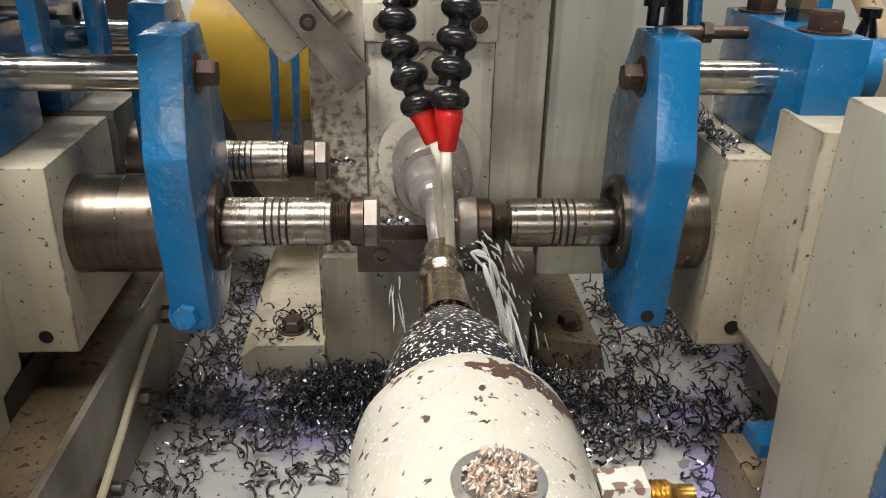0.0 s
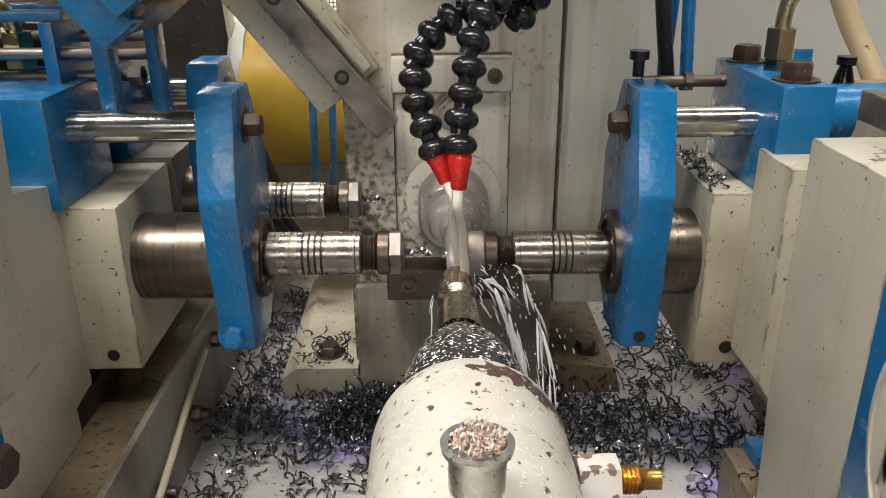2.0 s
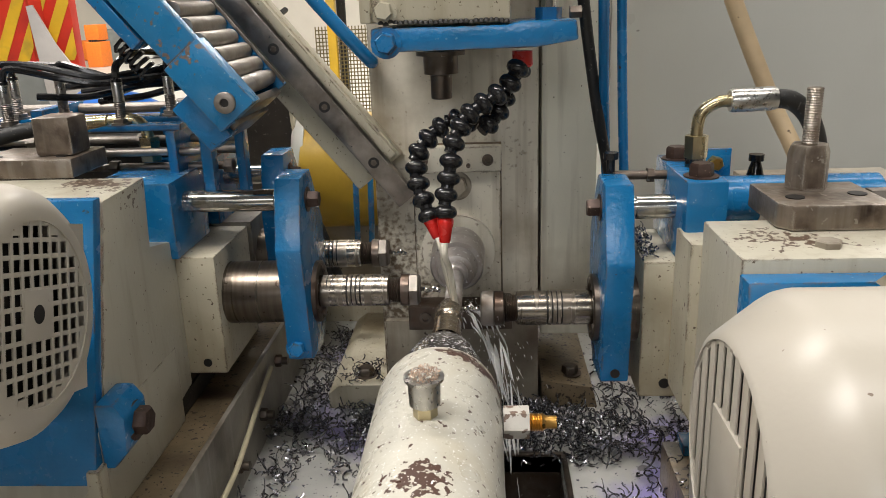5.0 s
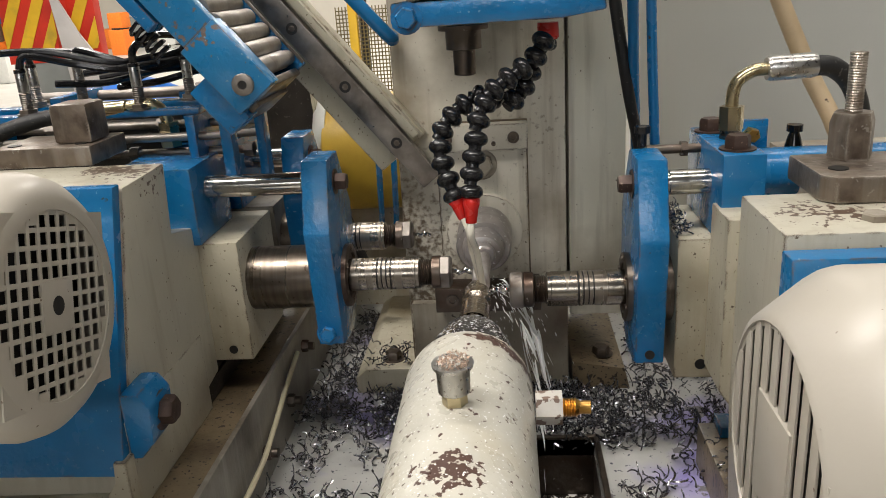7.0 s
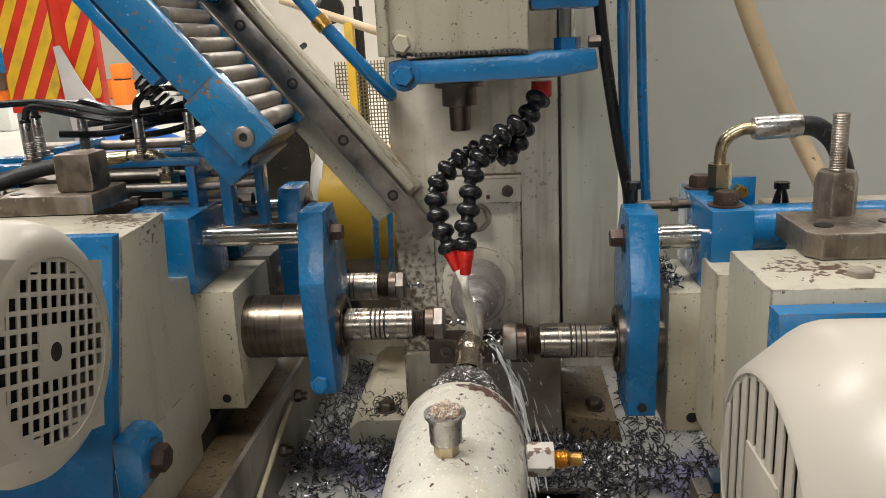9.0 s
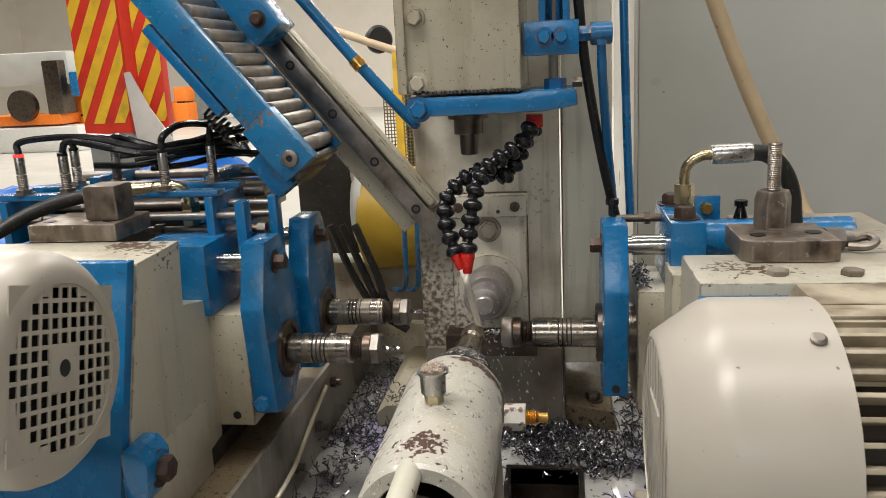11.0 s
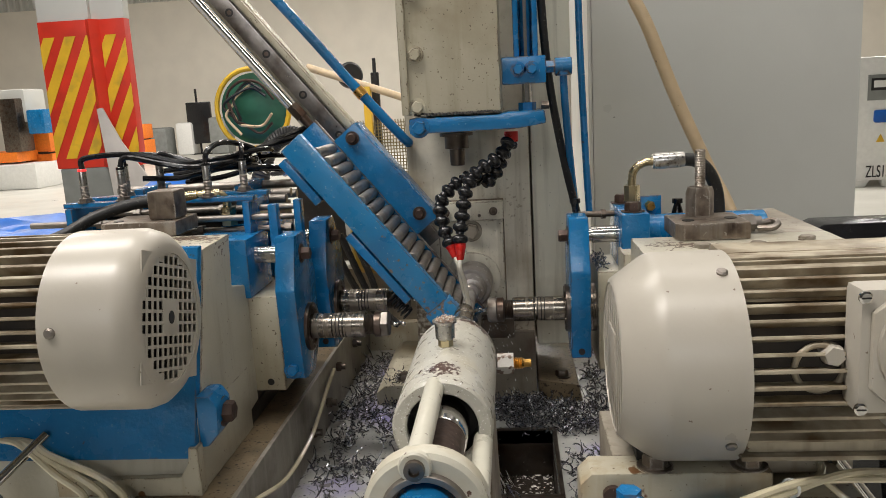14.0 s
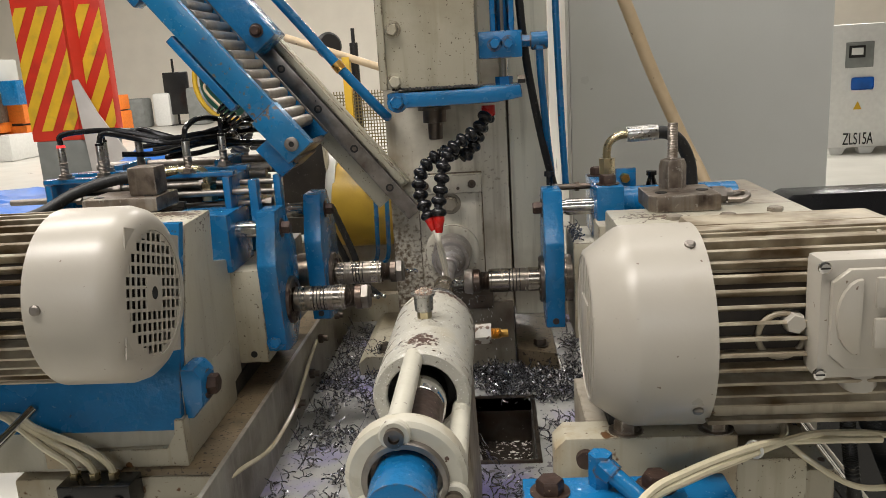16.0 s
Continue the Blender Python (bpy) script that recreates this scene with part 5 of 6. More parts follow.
for g, (count, fall, wander, thick, run) in enumerate(((12, 0.042, 0.003, 0.0026, 0.28), (24, 0.042, 0.006, 0.0012, 0.24), (34, 0.046, 0.014, 0.0007, 0.14), (8, -0.014, 0.005, 0.0009, 0.20), (130, 0.034, 0.028, 0.0006, 0.022))):
    bm = N()
    for k in range(count):
        side = -1 if fall < 0 else 1
        p = Vector((side * 0.007, rng.uniform(-0.058, -0.012) if g else rng.uniform(-0.050, -0.034), -0.002))
        spread, dy = rng.gauss(fall, wander), rng.gauss(-0.012, 0.018 if g else 0.008)
        a = rng.uniform(0.0, 0.95) if g else rng.uniform(0, 0.55)
        b = min(1.02, a + rng.uniform(0.4, 1.0) * run)
        pts = []
        for i in range(7):
            t = a + (b - a) * i / 6
            w = 0.0022 * math.sin(11 * t + k * 1.7)
            pts.append(p + Vector((spread * (0.10 + 1.15 * t) + w, dy * t + w, 0.022 * t * (1 - t) - 0.155 * t * t)))
        tube(bm, pts, rng.uniform(0.35, 1.0) * thick, 7, 3, taper=True)
    splashes.append(whole("coolant_splash", bm, SPRAY, "white strands of coolant falling from the work", "splash", "stuff"))


# ---- loader ----
U, V = Vector((0.626, 0, -0.780)), Vector((0.780, 0, 0.626))
LOAD = Matrix(((U.x, 0, V.x, -0.004), (0, 1, 0, 0.055), (U.z, 0, V.z, -0.032), (0, 0, 0, 1)))  # columns: down the slope, y, across it


def L(s, y, n):
    return LOAD @ Vector((s, y, n))


loader = thing("loader_rail", (-0.3, 0.08, 0.9), "inclined steel slide rail on a beige beam", "loader")
bm = N()
box(bm, -1.1, -0.109, 0.056, 0.0715, 0.010, 0.034, 0.0015, LOAD)
rl = part("rail", bm, RAIL, loader, "bored steel slide rail")
for k in range(11):
    bm = N()
    lathe(bm, [(0, 0.0062), (0.0002, 0.0062)], L(-0.166 - 0.0807 * k, 0.0557, 0.022), (0, -1, 0), 20)
    part("screw_hole", bm, DARK, rl)
    bm = N()
    lathe(bm, [(0.0, 0.0034), (0.0004, 0.0034), (0.0005, 0.0031), (0.0005, 0.0019), (0.0003, 0.0017)], L(-0.166 - 0.0807 * k, 0.0556, 0.022), (0, -1, 0), 16)
    part("cap_screw", bm, STEEL_DARK, rl)
bm = N()
box(bm, -1.1, -0.152, 0.072, 0.094, -0.016, 0.048, 0.002, LOAD)
box(bm, -1.1, -0.157, 0.062, 0.072, 0.037, 0.046, 0.001, LOAD)
part("beam", bm, BEIGE, loader, "dirty beige beam")
bm = N()
rod(bm, L(-1.1, 0.012, 0.008), L(-0.74, 0.012, 0.008), 0.013, 24)
part("cylinder", bm, CHROME, loader, "bright air cylinder")
bm = N()
tube(bm, [L(-1.05, 0.05, 0.085), L(-0.7, 0.055, 0.085), L(-0.48, 0.06, 0.088), L(-0.36, 0.065, 0.088), L(-0.26, 0.075, 0.09), (-0.090, 0.14, 0.220)], 0.0075, 12)
part("air_hose", bm, BLUE, loader, "blue air hose")
bm = N()
lathe(bm, [(0, 0.009), (0.014, 0.009)], L(-0.36, 0.065, 0.088), tuple(U), 14)
part("hose_clip", bm, BRASS, loader)

chute = thing("loading_chute", tuple(L(-0.17, -0.05, 0) + Vector((0, 0, H))), "blue magazine chute holding a row of steel shafts", "chute")
bm = N()
box(bm, -0.345, 0.014, -0.120, -0.107, -0.017, 0.018, 0.0015, LOAD)
box(bm, -0.055, 0.016, -0.122, -0.100, -0.022, 0.020, 0.002, LOAD)
fp = part("front_plate", bm, BLUE_SCUFFED, chute, "scuffed blue front plate")
for s0, s1 in ((-0.335, -0.262), (-0.205, -0.085)):
    bm = N()
    box(bm, s0, s1, -0.118, -0.09, -0.032, -0.020, 0.0015, LOAD)
    part("lower_flange", bm, BLUE, fp)
bm = N()
box(bm, -0.028, 0.022, -0.112, -0.085, -0.045, -0.020, 0.0015, LOAD)
part("tail_block", bm, BLUE, fp)
bm = N()
lathe(bm, [(0, 0.0095), (0.003, 0.0095), (0.004, 0.008), (0.004, 0.004), (0.002, 0.0035)], L(0.0, -0.122, 0.0), (0, -1, 0), 24)
part("roller", bm, NUT, fp)
bm = N()
lathe(bm, [(0.0022, 0.0036), (0.0026, 0.0036)], L(0.0, -0.122, 0.0), (0, -1, 0), 16)
part("roller_eye", bm, DARK, fp)
bm = N()
box(bm, -0.36, 0.012, 0.000, 0.010, -0.018, 0.020, 0.0015, LOAD)
part("back_rail", bm, BLUE, chute, "blue back rail")
bm = N()
box(bm, -0.36, 0.010, -0.0015, 0.0005, 0.0195, 0.0225, 0.0004, LOAD)
part("wear_strip", bm, RAIL, chute, "bright worn steel strip")
bm = N()
box(bm, -0.32, -0.138, -0.004, 0.0545, 0.021, 0.062, 0.002, LOAD)
bk = part("carriage", bm, BLUE, chute, "blue slide carriage")
for s in (-0.305, -0.160):
    bm = N()
    lathe(bm, [(0, 0.010), (0.002, 0.010), (0.002, 0.0075), (0.008, 0.0075), (0.010, 0.0055)], L(s, -0.004, 0.045), (0, -1, 0), 20)
    part("carriage_bolt", bm, BOLT, bk)
bm = N()
rod(bm, L(-0.80, 0.012, 0.008), L(-0.395, 0.012, 0.008), 0.0075, 20)
part("piston_rod", bm, CHROME, chute, "chromed piston rod")
bm = N()
hexagon(bm, L(-0.40, 0.012, 0.008), tuple(U), 0.017, 0.022, False)
lathe(bm, [(0.022, 0.007), (0.05, 0.006)], L(-0.40, 0.012, 0.008), tuple(U), 14)
part("rod_coupling", bm, STEEL_DARK, chute)
bm = N()
box(bm, -0.005, 0.020, -0.10, 0.0, -0.040, -0.010, 0.002, LOAD)
box(bm, 0.008, 0.016, -0.10, 0.0, -0.012, 0.012, 0.002, LOAD)
part("end_stop", bm, STEEL_DARK, chute)
bm = N()
pts = [L(-0.105 + 0.02 * i / 40 * 4 * 0.45, -0.09 + 0.0085 * math.cos(i * 0.9), -0.045 + 0.0085 * math.sin(i * 0.9)) for i in range(41)]
tube(bm, pts, 0.0019, 6, 0)
part("spring", bm, BLACK, chute, "black coil spring")
bm = N()
lathe(bm, [(-0.048, 0.0079), (-0.046, 0.0085), (0.046, 0.0085), (0.048, 0.0079)], (0, 0, 0), "Y", 22)
bmesh.ops.recalc_face_normals(bm, faces=bm.faces)
rodmesh = bpy.data.meshes.new("shaft")
bm.to_mesh(rodmesh)
bm.free()
rodmesh.materials.append(ROD)
for k in range(18):
    ob = new("shaft", rodmesh)
    ob.parent = chute
    ob.location = L(-0.0212 - 0.0172 * k, -0.052 + 0.003 * math.sin(k * 2.1), 0.012 + 0.0008 * math.sin(k * 3.3)) + Vector((0, 0, H)) - chute.location
    origin[ob.name] = origin[chute.name]
    if k == 0:
        ob["label"] = "turned steel shaft waiting in the chute"


# ---- behind the machine ----
ym = thing("pump_motor", (-0.14, 0.40, H - 0.12), "ochre-yellow pump motor with pale perforated end", "motor", shift=(0, 0.03, -0.02))
bm = N()
lathe(bm, [(0, 0.07), (0.008, 0.085), (0.02, 0.088), (0.17, 0.088), (0.172, 0.086)], (-0.245, 0.42, 0.055), "X", 48)
part("body", bm, YELLOW, ym)
bm = N()
lathe(bm, [(-0.012, 0.05), (-0.008, 0.066), (0.0, 0.074), (0.012, 0.076)], (-0.245, 0.42, 0.075), "X", 36)
eg = part("end_cover", bm, GREY, ym, "pale perforated end cover")
bm = N()
for i in range(-5, 6):
    for j in range(-5, 6):
        if i * i + j * j < 27:
            box(bm, -0.2585, -0.2565, 0.42 + i * 0.009 - 0.003, 0.42 + i * 0.009 + 0.003, 0.075 + j * 0.009 - 0.003, 0.075 + j * 0.009 + 0.003, 0)
part("perforation", bm, DARK, eg)
bm = N()
rod(bm, (-0.32, 0.42, -0.030), (-0.08, 0.42, -0.030), 0.0075, 20)
whole("conveyor_roller", bm, WHITE, "pale round bar behind the column", "bar")
# added plate: a dark background below the round bar
bm = N()
box(bm, -0.34, -0.10, 0.44, 0.46, -0.16, -0.036, 0.002)
whole("rear_tray", bm, BEIGE_DIRTY, "plate added as a dark background behind the column", "tray")
for x in (-0.140, -0.120):
    bm = N()
    tube(bm, [(x, 0.28, 0.12), (x - 0.002, 0.278, 0.02), (x - 0.012, 0.31, -0.05), (x - 0.05, 0.38, -0.075)], 0.004, 10)
    whole("air_hose", bm, BLUE, "thin blue air hose hanging behind the spindles", "hose", group="thin air hoses")
for i in range(3):
    bm = N()
    tube(bm, [(-0.27 + 0.02 * i, 0.32, 0.05), (-0.24 + 0.02 * i, 0.32, -0.03), (-0.20 + 0.01 * i, 0.31, -0.09), (-0.15, 0.30, -0.12)], 0.006, 10, 10, rib=0.1)
    whole("conduit", bm, RUBBER, "black ribbed conduit drooping behind the spindles", "conduit", group="drooping conduits")

bm = N()
prism(bm, [(-0.350, 0.22), (-0.262, 0.26), (-0.252, 0.10), (-0.246, 0.045), (-0.246, 0.0), (-0.350, 0.0)], "Y", 0.385, 0.40, 0.002)
part("end_shield", bm, DARK_CASTING, ym, "dark shield at the motor's end")
bm = N()
prism(bm, [(-0.2615, 0.26), (-0.256, 0.26), (-0.246, 0.10), (-0.238, 0.03), (-0.2455, 0.045), (-0.2515, 0.10)], "Y", 0.375, 0.40, 0.001)
part("shield_edge", bm, BEIGE, ym, "beige edge strip")

cab = thing("electrical_cabinet", (0.5, 0.8, 0.0), "large plain grey electrical cabinet", "cabinet", shift=(-0.004, 0.04, 0))
bm = N()
box(bm, 0.236, 0.748, 0.5, 1.1, 0.0, 1.9, 0.004)
part("body", bm, GREY, cab, raw=True)
bm = N()
box(bm, 0.228, 0.2345, 0.498, 0.51, 0.0, 1.9, 0.001)
part("door_edge", bm, GREY, cab, raw=True)
bm = N()
tube(bm, [(0.262, 0.30, 0.50), (0.274, 0.29, 0.435), (0.298, 0.28, 0.378), (0.342, 0.275, 0.263), (0.391, 0.26, 0.147), (0.418, 0.23, 0.08), (0.445, 0.20, -0.02), (0.452, 0.23, -0.42), (0.452, 0.28, -0.838)], 0.0108, 14)
whole("coolant_hose", bm, PIPE, "cream plastic hose with dark scuffs", "hose")


# ---- far background ----
pil = thing("hall_pillar", (-2.5, 3.5, 0), "steel hall pillar with red and yellow hazard stripes", "pillar", shift=(0.075, 0.1, 0.025))
bm = N()
box(bm, -2.74, -2.245, 3.40, 3.48, -0.025, 0.80, 0.01)
part("plinth", bm, GREYBASE, pil, raw=True)
bm = N()
box(bm, -2.755, -2.44, 3.40, 3.46, 0.80, 1.66, 0.004)
prism(bm, [(-2.46, 3.401), (-2.425, 3.37), (-2.39, 3.43), (-2.39, 3.46), (-2.46, 3.46)], "Z", 0.80, 1.66, 0.002)
box(bm, -2.40, -2.238, 3.43, 3.50, 0.80, 1.66, 0.004)
part("warning_band", bm, STRIPE_RED, pil, raw=True)
bm = N()
for x0, x1, y in ((-2.752, -2.442, 3.397), (-2.388, -2.241, 3.427)):
    for k in range(-4, 6):
        zb = 0.86 + k * 0.26
        rise = (x1 - x0) * 2.0  # a slanted band, cut to the panel
        res = [(x0, zb), (x1, zb + rise), (x1, zb + 0.135 + rise), (x0, zb + 0.135)]
        lo, hi = 0.86, 1.57
        for lim, sign in ((lo, 1), (hi, -1)):
            outp = []
            for i in range(len(res)):
                a, b = res[i], res[(i + 1) % len(res)]
                ina, inb = sign * (a[1] - lim) >= 0, sign * (b[1] - lim) >= 0
                if ina:
                    outp.append(a)
                if ina != inb:
                    f = (lim - a[1]) / (b[1] - a[1])
                    outp.append((a[0] + (b[0] - a[0]) * f, lim))
            res = outp
            if len(res) < 3:
                break
        if len(res) >= 3:
            prism(bm, res, "Y", y - 0.002, y + 0.002, 0)
part("yellow_stripes", bm, STRIPE_YELLOW, pil, raw=True)
bm = N()
box(bm, -2.755, -2.44, 3.41, 3.47, 1.66, 6.0, 0.004)
box(bm, -2.44, -2.238, 3.44, 3.51, 1.66, 6.0, 0.004)
box(bm, -2.52, -2.40, 3.47, 3.75, 1.66, 6.0, 0.004)
part("shaft", bm, GREY, pil, raw=True)

COMP = Matrix.Translation((0, 1.0, 0)) @ Matrix.Diagonal((1.13, 1.0, 1.13, 1.0))
comp = thing("air_compressor", (3.5, 6.6, 0), "white and grey screw compressor cabinet on feet", "compressor")
bm = N()
box(bm, 3.06, 4.1, 6.2, 7.0, 0.06, 1.14, 0.02)
part("body", bm, WHITE, comp, raw=True, place=COMP)
for x in (3.10, 3.36, 4.0):
    bm = N()
    prism(bm, [(x, 0.0), (x + 0.10, 0.0), (x + 0.14, 0.06), (x - 0.02, 0.06)], "Y", 6.22, 6.3, 0.004)
    part("foot", bm, WHITE, comp, raw=True, place=COMP)
bm = N()
box(bm, 3.18, 3.42, 6.19, 6.2, 0.765, 0.985, 0.004)
pn = part("control_panel", bm, GREYBASE, comp, raw=True, place=COMP)
bm = N()
box(bm, 3.205, 3.345, 6.184, 6.19, 0.85, 0.955, 0.002)
part("display_frame", bm, DARK, pn, raw=True, place=COMP)
bm = N()
box(bm, 3.225, 3.325, 6.180, 6.184, 0.875, 0.935, 0.002)
part("display", bm, WHITE, pn, raw=True, place=COMP)
bm = N()
box(bm, 3.24, 3.43, 6.19, 6.2, 0.57, 0.68, 0.02)
part("badge", bm, TARP, comp, "blue badge plate", raw=True, place=COMP)
bm = N()
prism(bm, [(3.27, 0.40), (3.34, 0.40), (3.305, 0.47)], "Y", 6.19, 6.2, 0)
part("warning_triangle", bm, STRIPE_YELLOW, comp, raw=True, place=COMP)
txt = bpy.data.curves.new("model_text", "FONT")
txt.body, txt.size, txt.extrude = "ZLS15A", 0.13, 0.002
to = new("model_lettering", txt)
to.parent = comp
to.matrix_basis = pose(3.605 - 3.5, 7.193 - 6.6, 0.100, 90, 0, 0) @ Matrix.Diagonal((0.71, 1.32, 1.0, 1.0))
txt.materials.append(BLACK)

table = thing("covered_table", (-1.7, 1.45, 0), "workbench covered with crumpled blue tarpaulin", "table", shift=(0.012, 0.05, 0.05))
bm = N()
box(bm, -2.9, -0.95, 0.95, 1.95, 0.60, 0.635, 0.01)
part("top", bm, GREYBASE, table, raw=True)
bm = N()
n = 40
grid = [[bm.verts.new((-2.95 + 2.05 * i / n, 0.9 + 1.10 * j / n, 0.672 + 0.17 * math.exp(-((i / n - 0.82) / 0.10) ** 2 - ((j / n - 0.85) / 0.22) ** 2) + 0.03 * noise.noise((i * 0.35, j * 0.35, 0)) + 0.012 * noise.noise((i * 0.9, j * 0.9, 3)))) for j in range(n + 1)] for i in range(n + 1)]
for i in range(n):
    for j in range(n):
        bm.faces.new((grid[i][j], grid[i + 1][j], grid[i + 1][j + 1], grid[i][j + 1]))
part("tarpaulin", bm, TARP, table, "crumpled blue tarpaulin", raw=True)
for x in (-2.8, -1.05):
    for y in (1.0, 1.9):
        bm = N()
        box(bm, x - 0.03, x + 0.03, y - 0.03, y + 0.03, -0.05, 0.60, 0.003)
        part("leg", bm, GREYBASE, table, raw=True)

for x, y, w in ((-8.28, 12.0, 0.25), (-8.63, 16.5, 0.17)):
    bin_ = thing("storage_bin", (x, y, 0), "bright orange plastic storage bin", "bin", "orange bins", shift=(0.15, 0.3, 0))
    bm = N()
    box(bm, x - w, x + w, y - 0.25, y + 0.25, 0.0, 0.54, 0.02)
    part("body", bm, ORANGE, bin_, raw=True)
    bm = N()
    box(bm, x - w * 0.95, x + w * 0.85, y - 0.2, y + 0.25, 0.57, 0.90, 0.02)
    part("upper_tray", bm, ORANGE, bin_, raw=True)
    bm = N()
    box(bm, x - w * 0.6, x + w * 0.6, y - 0.2, y + 0.2, 0.53, 0.58, 0)
    part("spacer", bm, DARK, bin_, raw=True)

lathe_m = thing("bench_lathe", (-8.0, 11.5, 0), "grey and orange turning machine", "machine tool")
bm = N()
box(bm, -9.2, -7.35, 11.1, 12.0, 0.0, 0.42, 0.03)
part("base", bm, WHITE, lathe_m, raw=True)
bm = N()
box(bm, -9.2, -7.7, 11.2, 11.9, 0.45, 0.62, 0.02)
part("tray", bm, ORANGE, lathe_m, raw=True)
bm = N()
box(bm, -8.9, -7.55, 11.4, 12.0, 1.1, 1.65, 0.03)
part("headstock", bm, GREY, lathe_m, raw=True)
bm = N()
lathe(bm, [(0, 0.26), (0.1, 0.26)], (-8.3, 11.1, 0.78), "Y", 28)
part("chuck", bm, STEEL_DARK, lathe_m, raw=True)
bm = N()
box(bm, -7.9, -7.6, 11.2, 11.6, 0.62, 1.5, 0.03)
part("tool_post", bm, STEEL_DARK, lathe_m, raw=True)
bm = N()
box(bm, -7.5, -7.2, 11.3, 11.6, 0.9, 1.3, 0.03)
part("control_box", bm, BLUE, lathe_m, raw=True)
lathe_m.location += Vector((-0.46, 0.3, 0))

seat = thing("hand_truck", (-8.28, 19.0, 0), "black padded board on a floor stand", "trolley", shift=(0.19, 0.4, 0))
bm = N()
box(bm, -8.61, -7.95, 18.9, 19.0, 0.28, 1.36, 0.03)
part("pad", bm, BLACK, seat, raw=True)
bm = N()
rod(bm, (-8.35, 19.03, 0.0), (-8.35, 19.03, 1.70), 0.03)
box(bm, -8.6, -8.0, 18.85, 19.2, 0, 0.03, 0)
part("stand", bm, BLACK, seat, raw=True)
for x, y, w, hgt, mat in ((-9.2, 19.2, 0.7, 0.75, GREYBASE), (-8.5, 19.5, 0.45, 0.85, WHITE), (-7.5, 19.3, 0.5, 0.95, GREYBASE), (-9.9, 19.4, 0.5, 0.5, ORANGE)):
    bm = N()
    box(bm, x - w / 2, x + w / 2, y - 0.3, y + 0.3, 0, hgt, 0.08)
    whole("crate", bm, mat, "stacked crate against the far workshop wall", "crate", raw=True, group="crates by the wall")

MESH = material("ochre_wire", (0.15, 0.115, 0.04), 0.5, vary=0.2)
GREEN = material("green_machine_paint", (0.02, 0.10, 0.06), 0.4, vary=0.3, scale=12)
fan = thing("mesh_guard", (-0.8, 2.3, 0), "yellow framed mesh guard round green machinery", "machine guard", shift=(0.02, 0.07, 0.047))
for x in (-0.55, -0.30):
    bm = N()
    box(bm, x - 0.016, x + 0.016, 2.18, 2.22, -0.047, 1.14, 0.003)
    part("post", bm, STRIPE_YELLOW, fan, raw=True)
bm = N()
box(bm, -0.60, -0.29, 2.18, 2.22, 0.645, 0.68, 0.003)
part("rail", bm, STRIPE_YELLOW, fan, raw=True)
bm = N()
for k in range(26):
    rod(bm, (-0.615 + 0.0125 * k, 2.205, 0.30), (-0.615 + 0.0125 * k, 2.205, 1.0), 0.0028, 4)
for k in range(50):
    rod(bm, (-0.615, 2.202, 0.30 + 0.014 * k), (-0.30, 2.202, 0.30 + 0.014 * k), 0.0028, 4)
part("wire_mesh", bm, MESH, fan, "ochre wire mesh", raw=True)
bm = N()
rod(bm, (-0.80, 2.2, 1.235), (-0.30, 2.2, 1.05), 0.016)
part("handrail", bm, PIPE, fan, "cream handrail", raw=True)
bm = N()
lathe(bm, [(0, 0.04), (0.01, 0.055), (0.03, 0.055), (0.04, 0.045)], (-0.635, 2.25, 1.19), (0.5, -0.8, 0.1), 28)
part("handwheel", bm, DARK, fan, raw=True)
bm = N()
rod(bm, (-0.53, 2.3, 0.3), (-0.53, 2.3, 1.20), 0.018)
rod(bm, (-0.53, 2.3, 1.20), (-0.53, 2.3, 1.26), 0.008)
part("beacon_pole", bm, RUBBER, fan, raw=True)
bm = N()
pts = [(-1.03 + 0.155 * math.cos(math.radians(a)), 2.14, 1.075 + 0.165 * math.sin(math.radians(a))) for a in range(0, 361, 12)]
tube(bm, pts, 0.011, 8, 0)
part("guard_hoop", bm, STRIPE_YELLOW, fan, "yellow tubular hoop", raw=True)
bm = N()
lathe(bm, [(0, 0.06), (0.02, 0.15), (0.03, 0.15)], (-1.03, 2.16, 1.075), "Y", 32)
part("fan_disc", bm, GREEN, fan, "green disc behind the hoop", raw=True)
hr = random.Random(21)
for k in range(6):
    bm = N()
    a = hr.uniform(0, 6.28)
    c = Vector((-1.03, 2.12, 1.075))
    pts = [c + Vector((0.12 * math.cos(a + q * 0.7) * hr.uniform(0.5, 1), hr.uniform(-0.02, 0.01), 0.12 * math.sin(a + q * 0.7) * hr.uniform(0.5, 1))) for q in range(5)]
    tube(bm, pts, 0.006, 7)
    part("hose_loop", bm, (RUBBER, PIPE, BOLT)[k % 3], fan, "tangled hose", raw=True)
bm = N()
tube(bm, [(-0.98, 1.98, 0.78), (-0.93, 1.97, 0.90), (-0.86, 1.97, 0.96), (-0.80, 1.98, 0.95), (-0.78, 2.0, 0.86)], 0.034, 14, 16, rib=0.12)
part("duct_hose", bm, RUBBER, fan, "black ribbed duct hose", raw=True)
bm = N()
box(bm, -2.35, -2.2, 21.9, 22.0, 0, 4.3, 0.01)
whole("wall_duct", bm, GREYBASE, "grey vertical duct on the far wall", "duct", raw=True)
bm = N()
prism(bm, [(-2.435, 1.145), (-2.40, 1.15), (-2.31, 0.95), (-2.17, 0.728), (-2.185, 0.48), (-2.30, 0.46), (-2.39, 0.52), (-2.41, 0.80)], "Y", 3.352, 3.366, 0.002)
part("torn_sheet", bm, SHEET, pil, "torn grubby plastic sheet", raw=True)
bm = N()
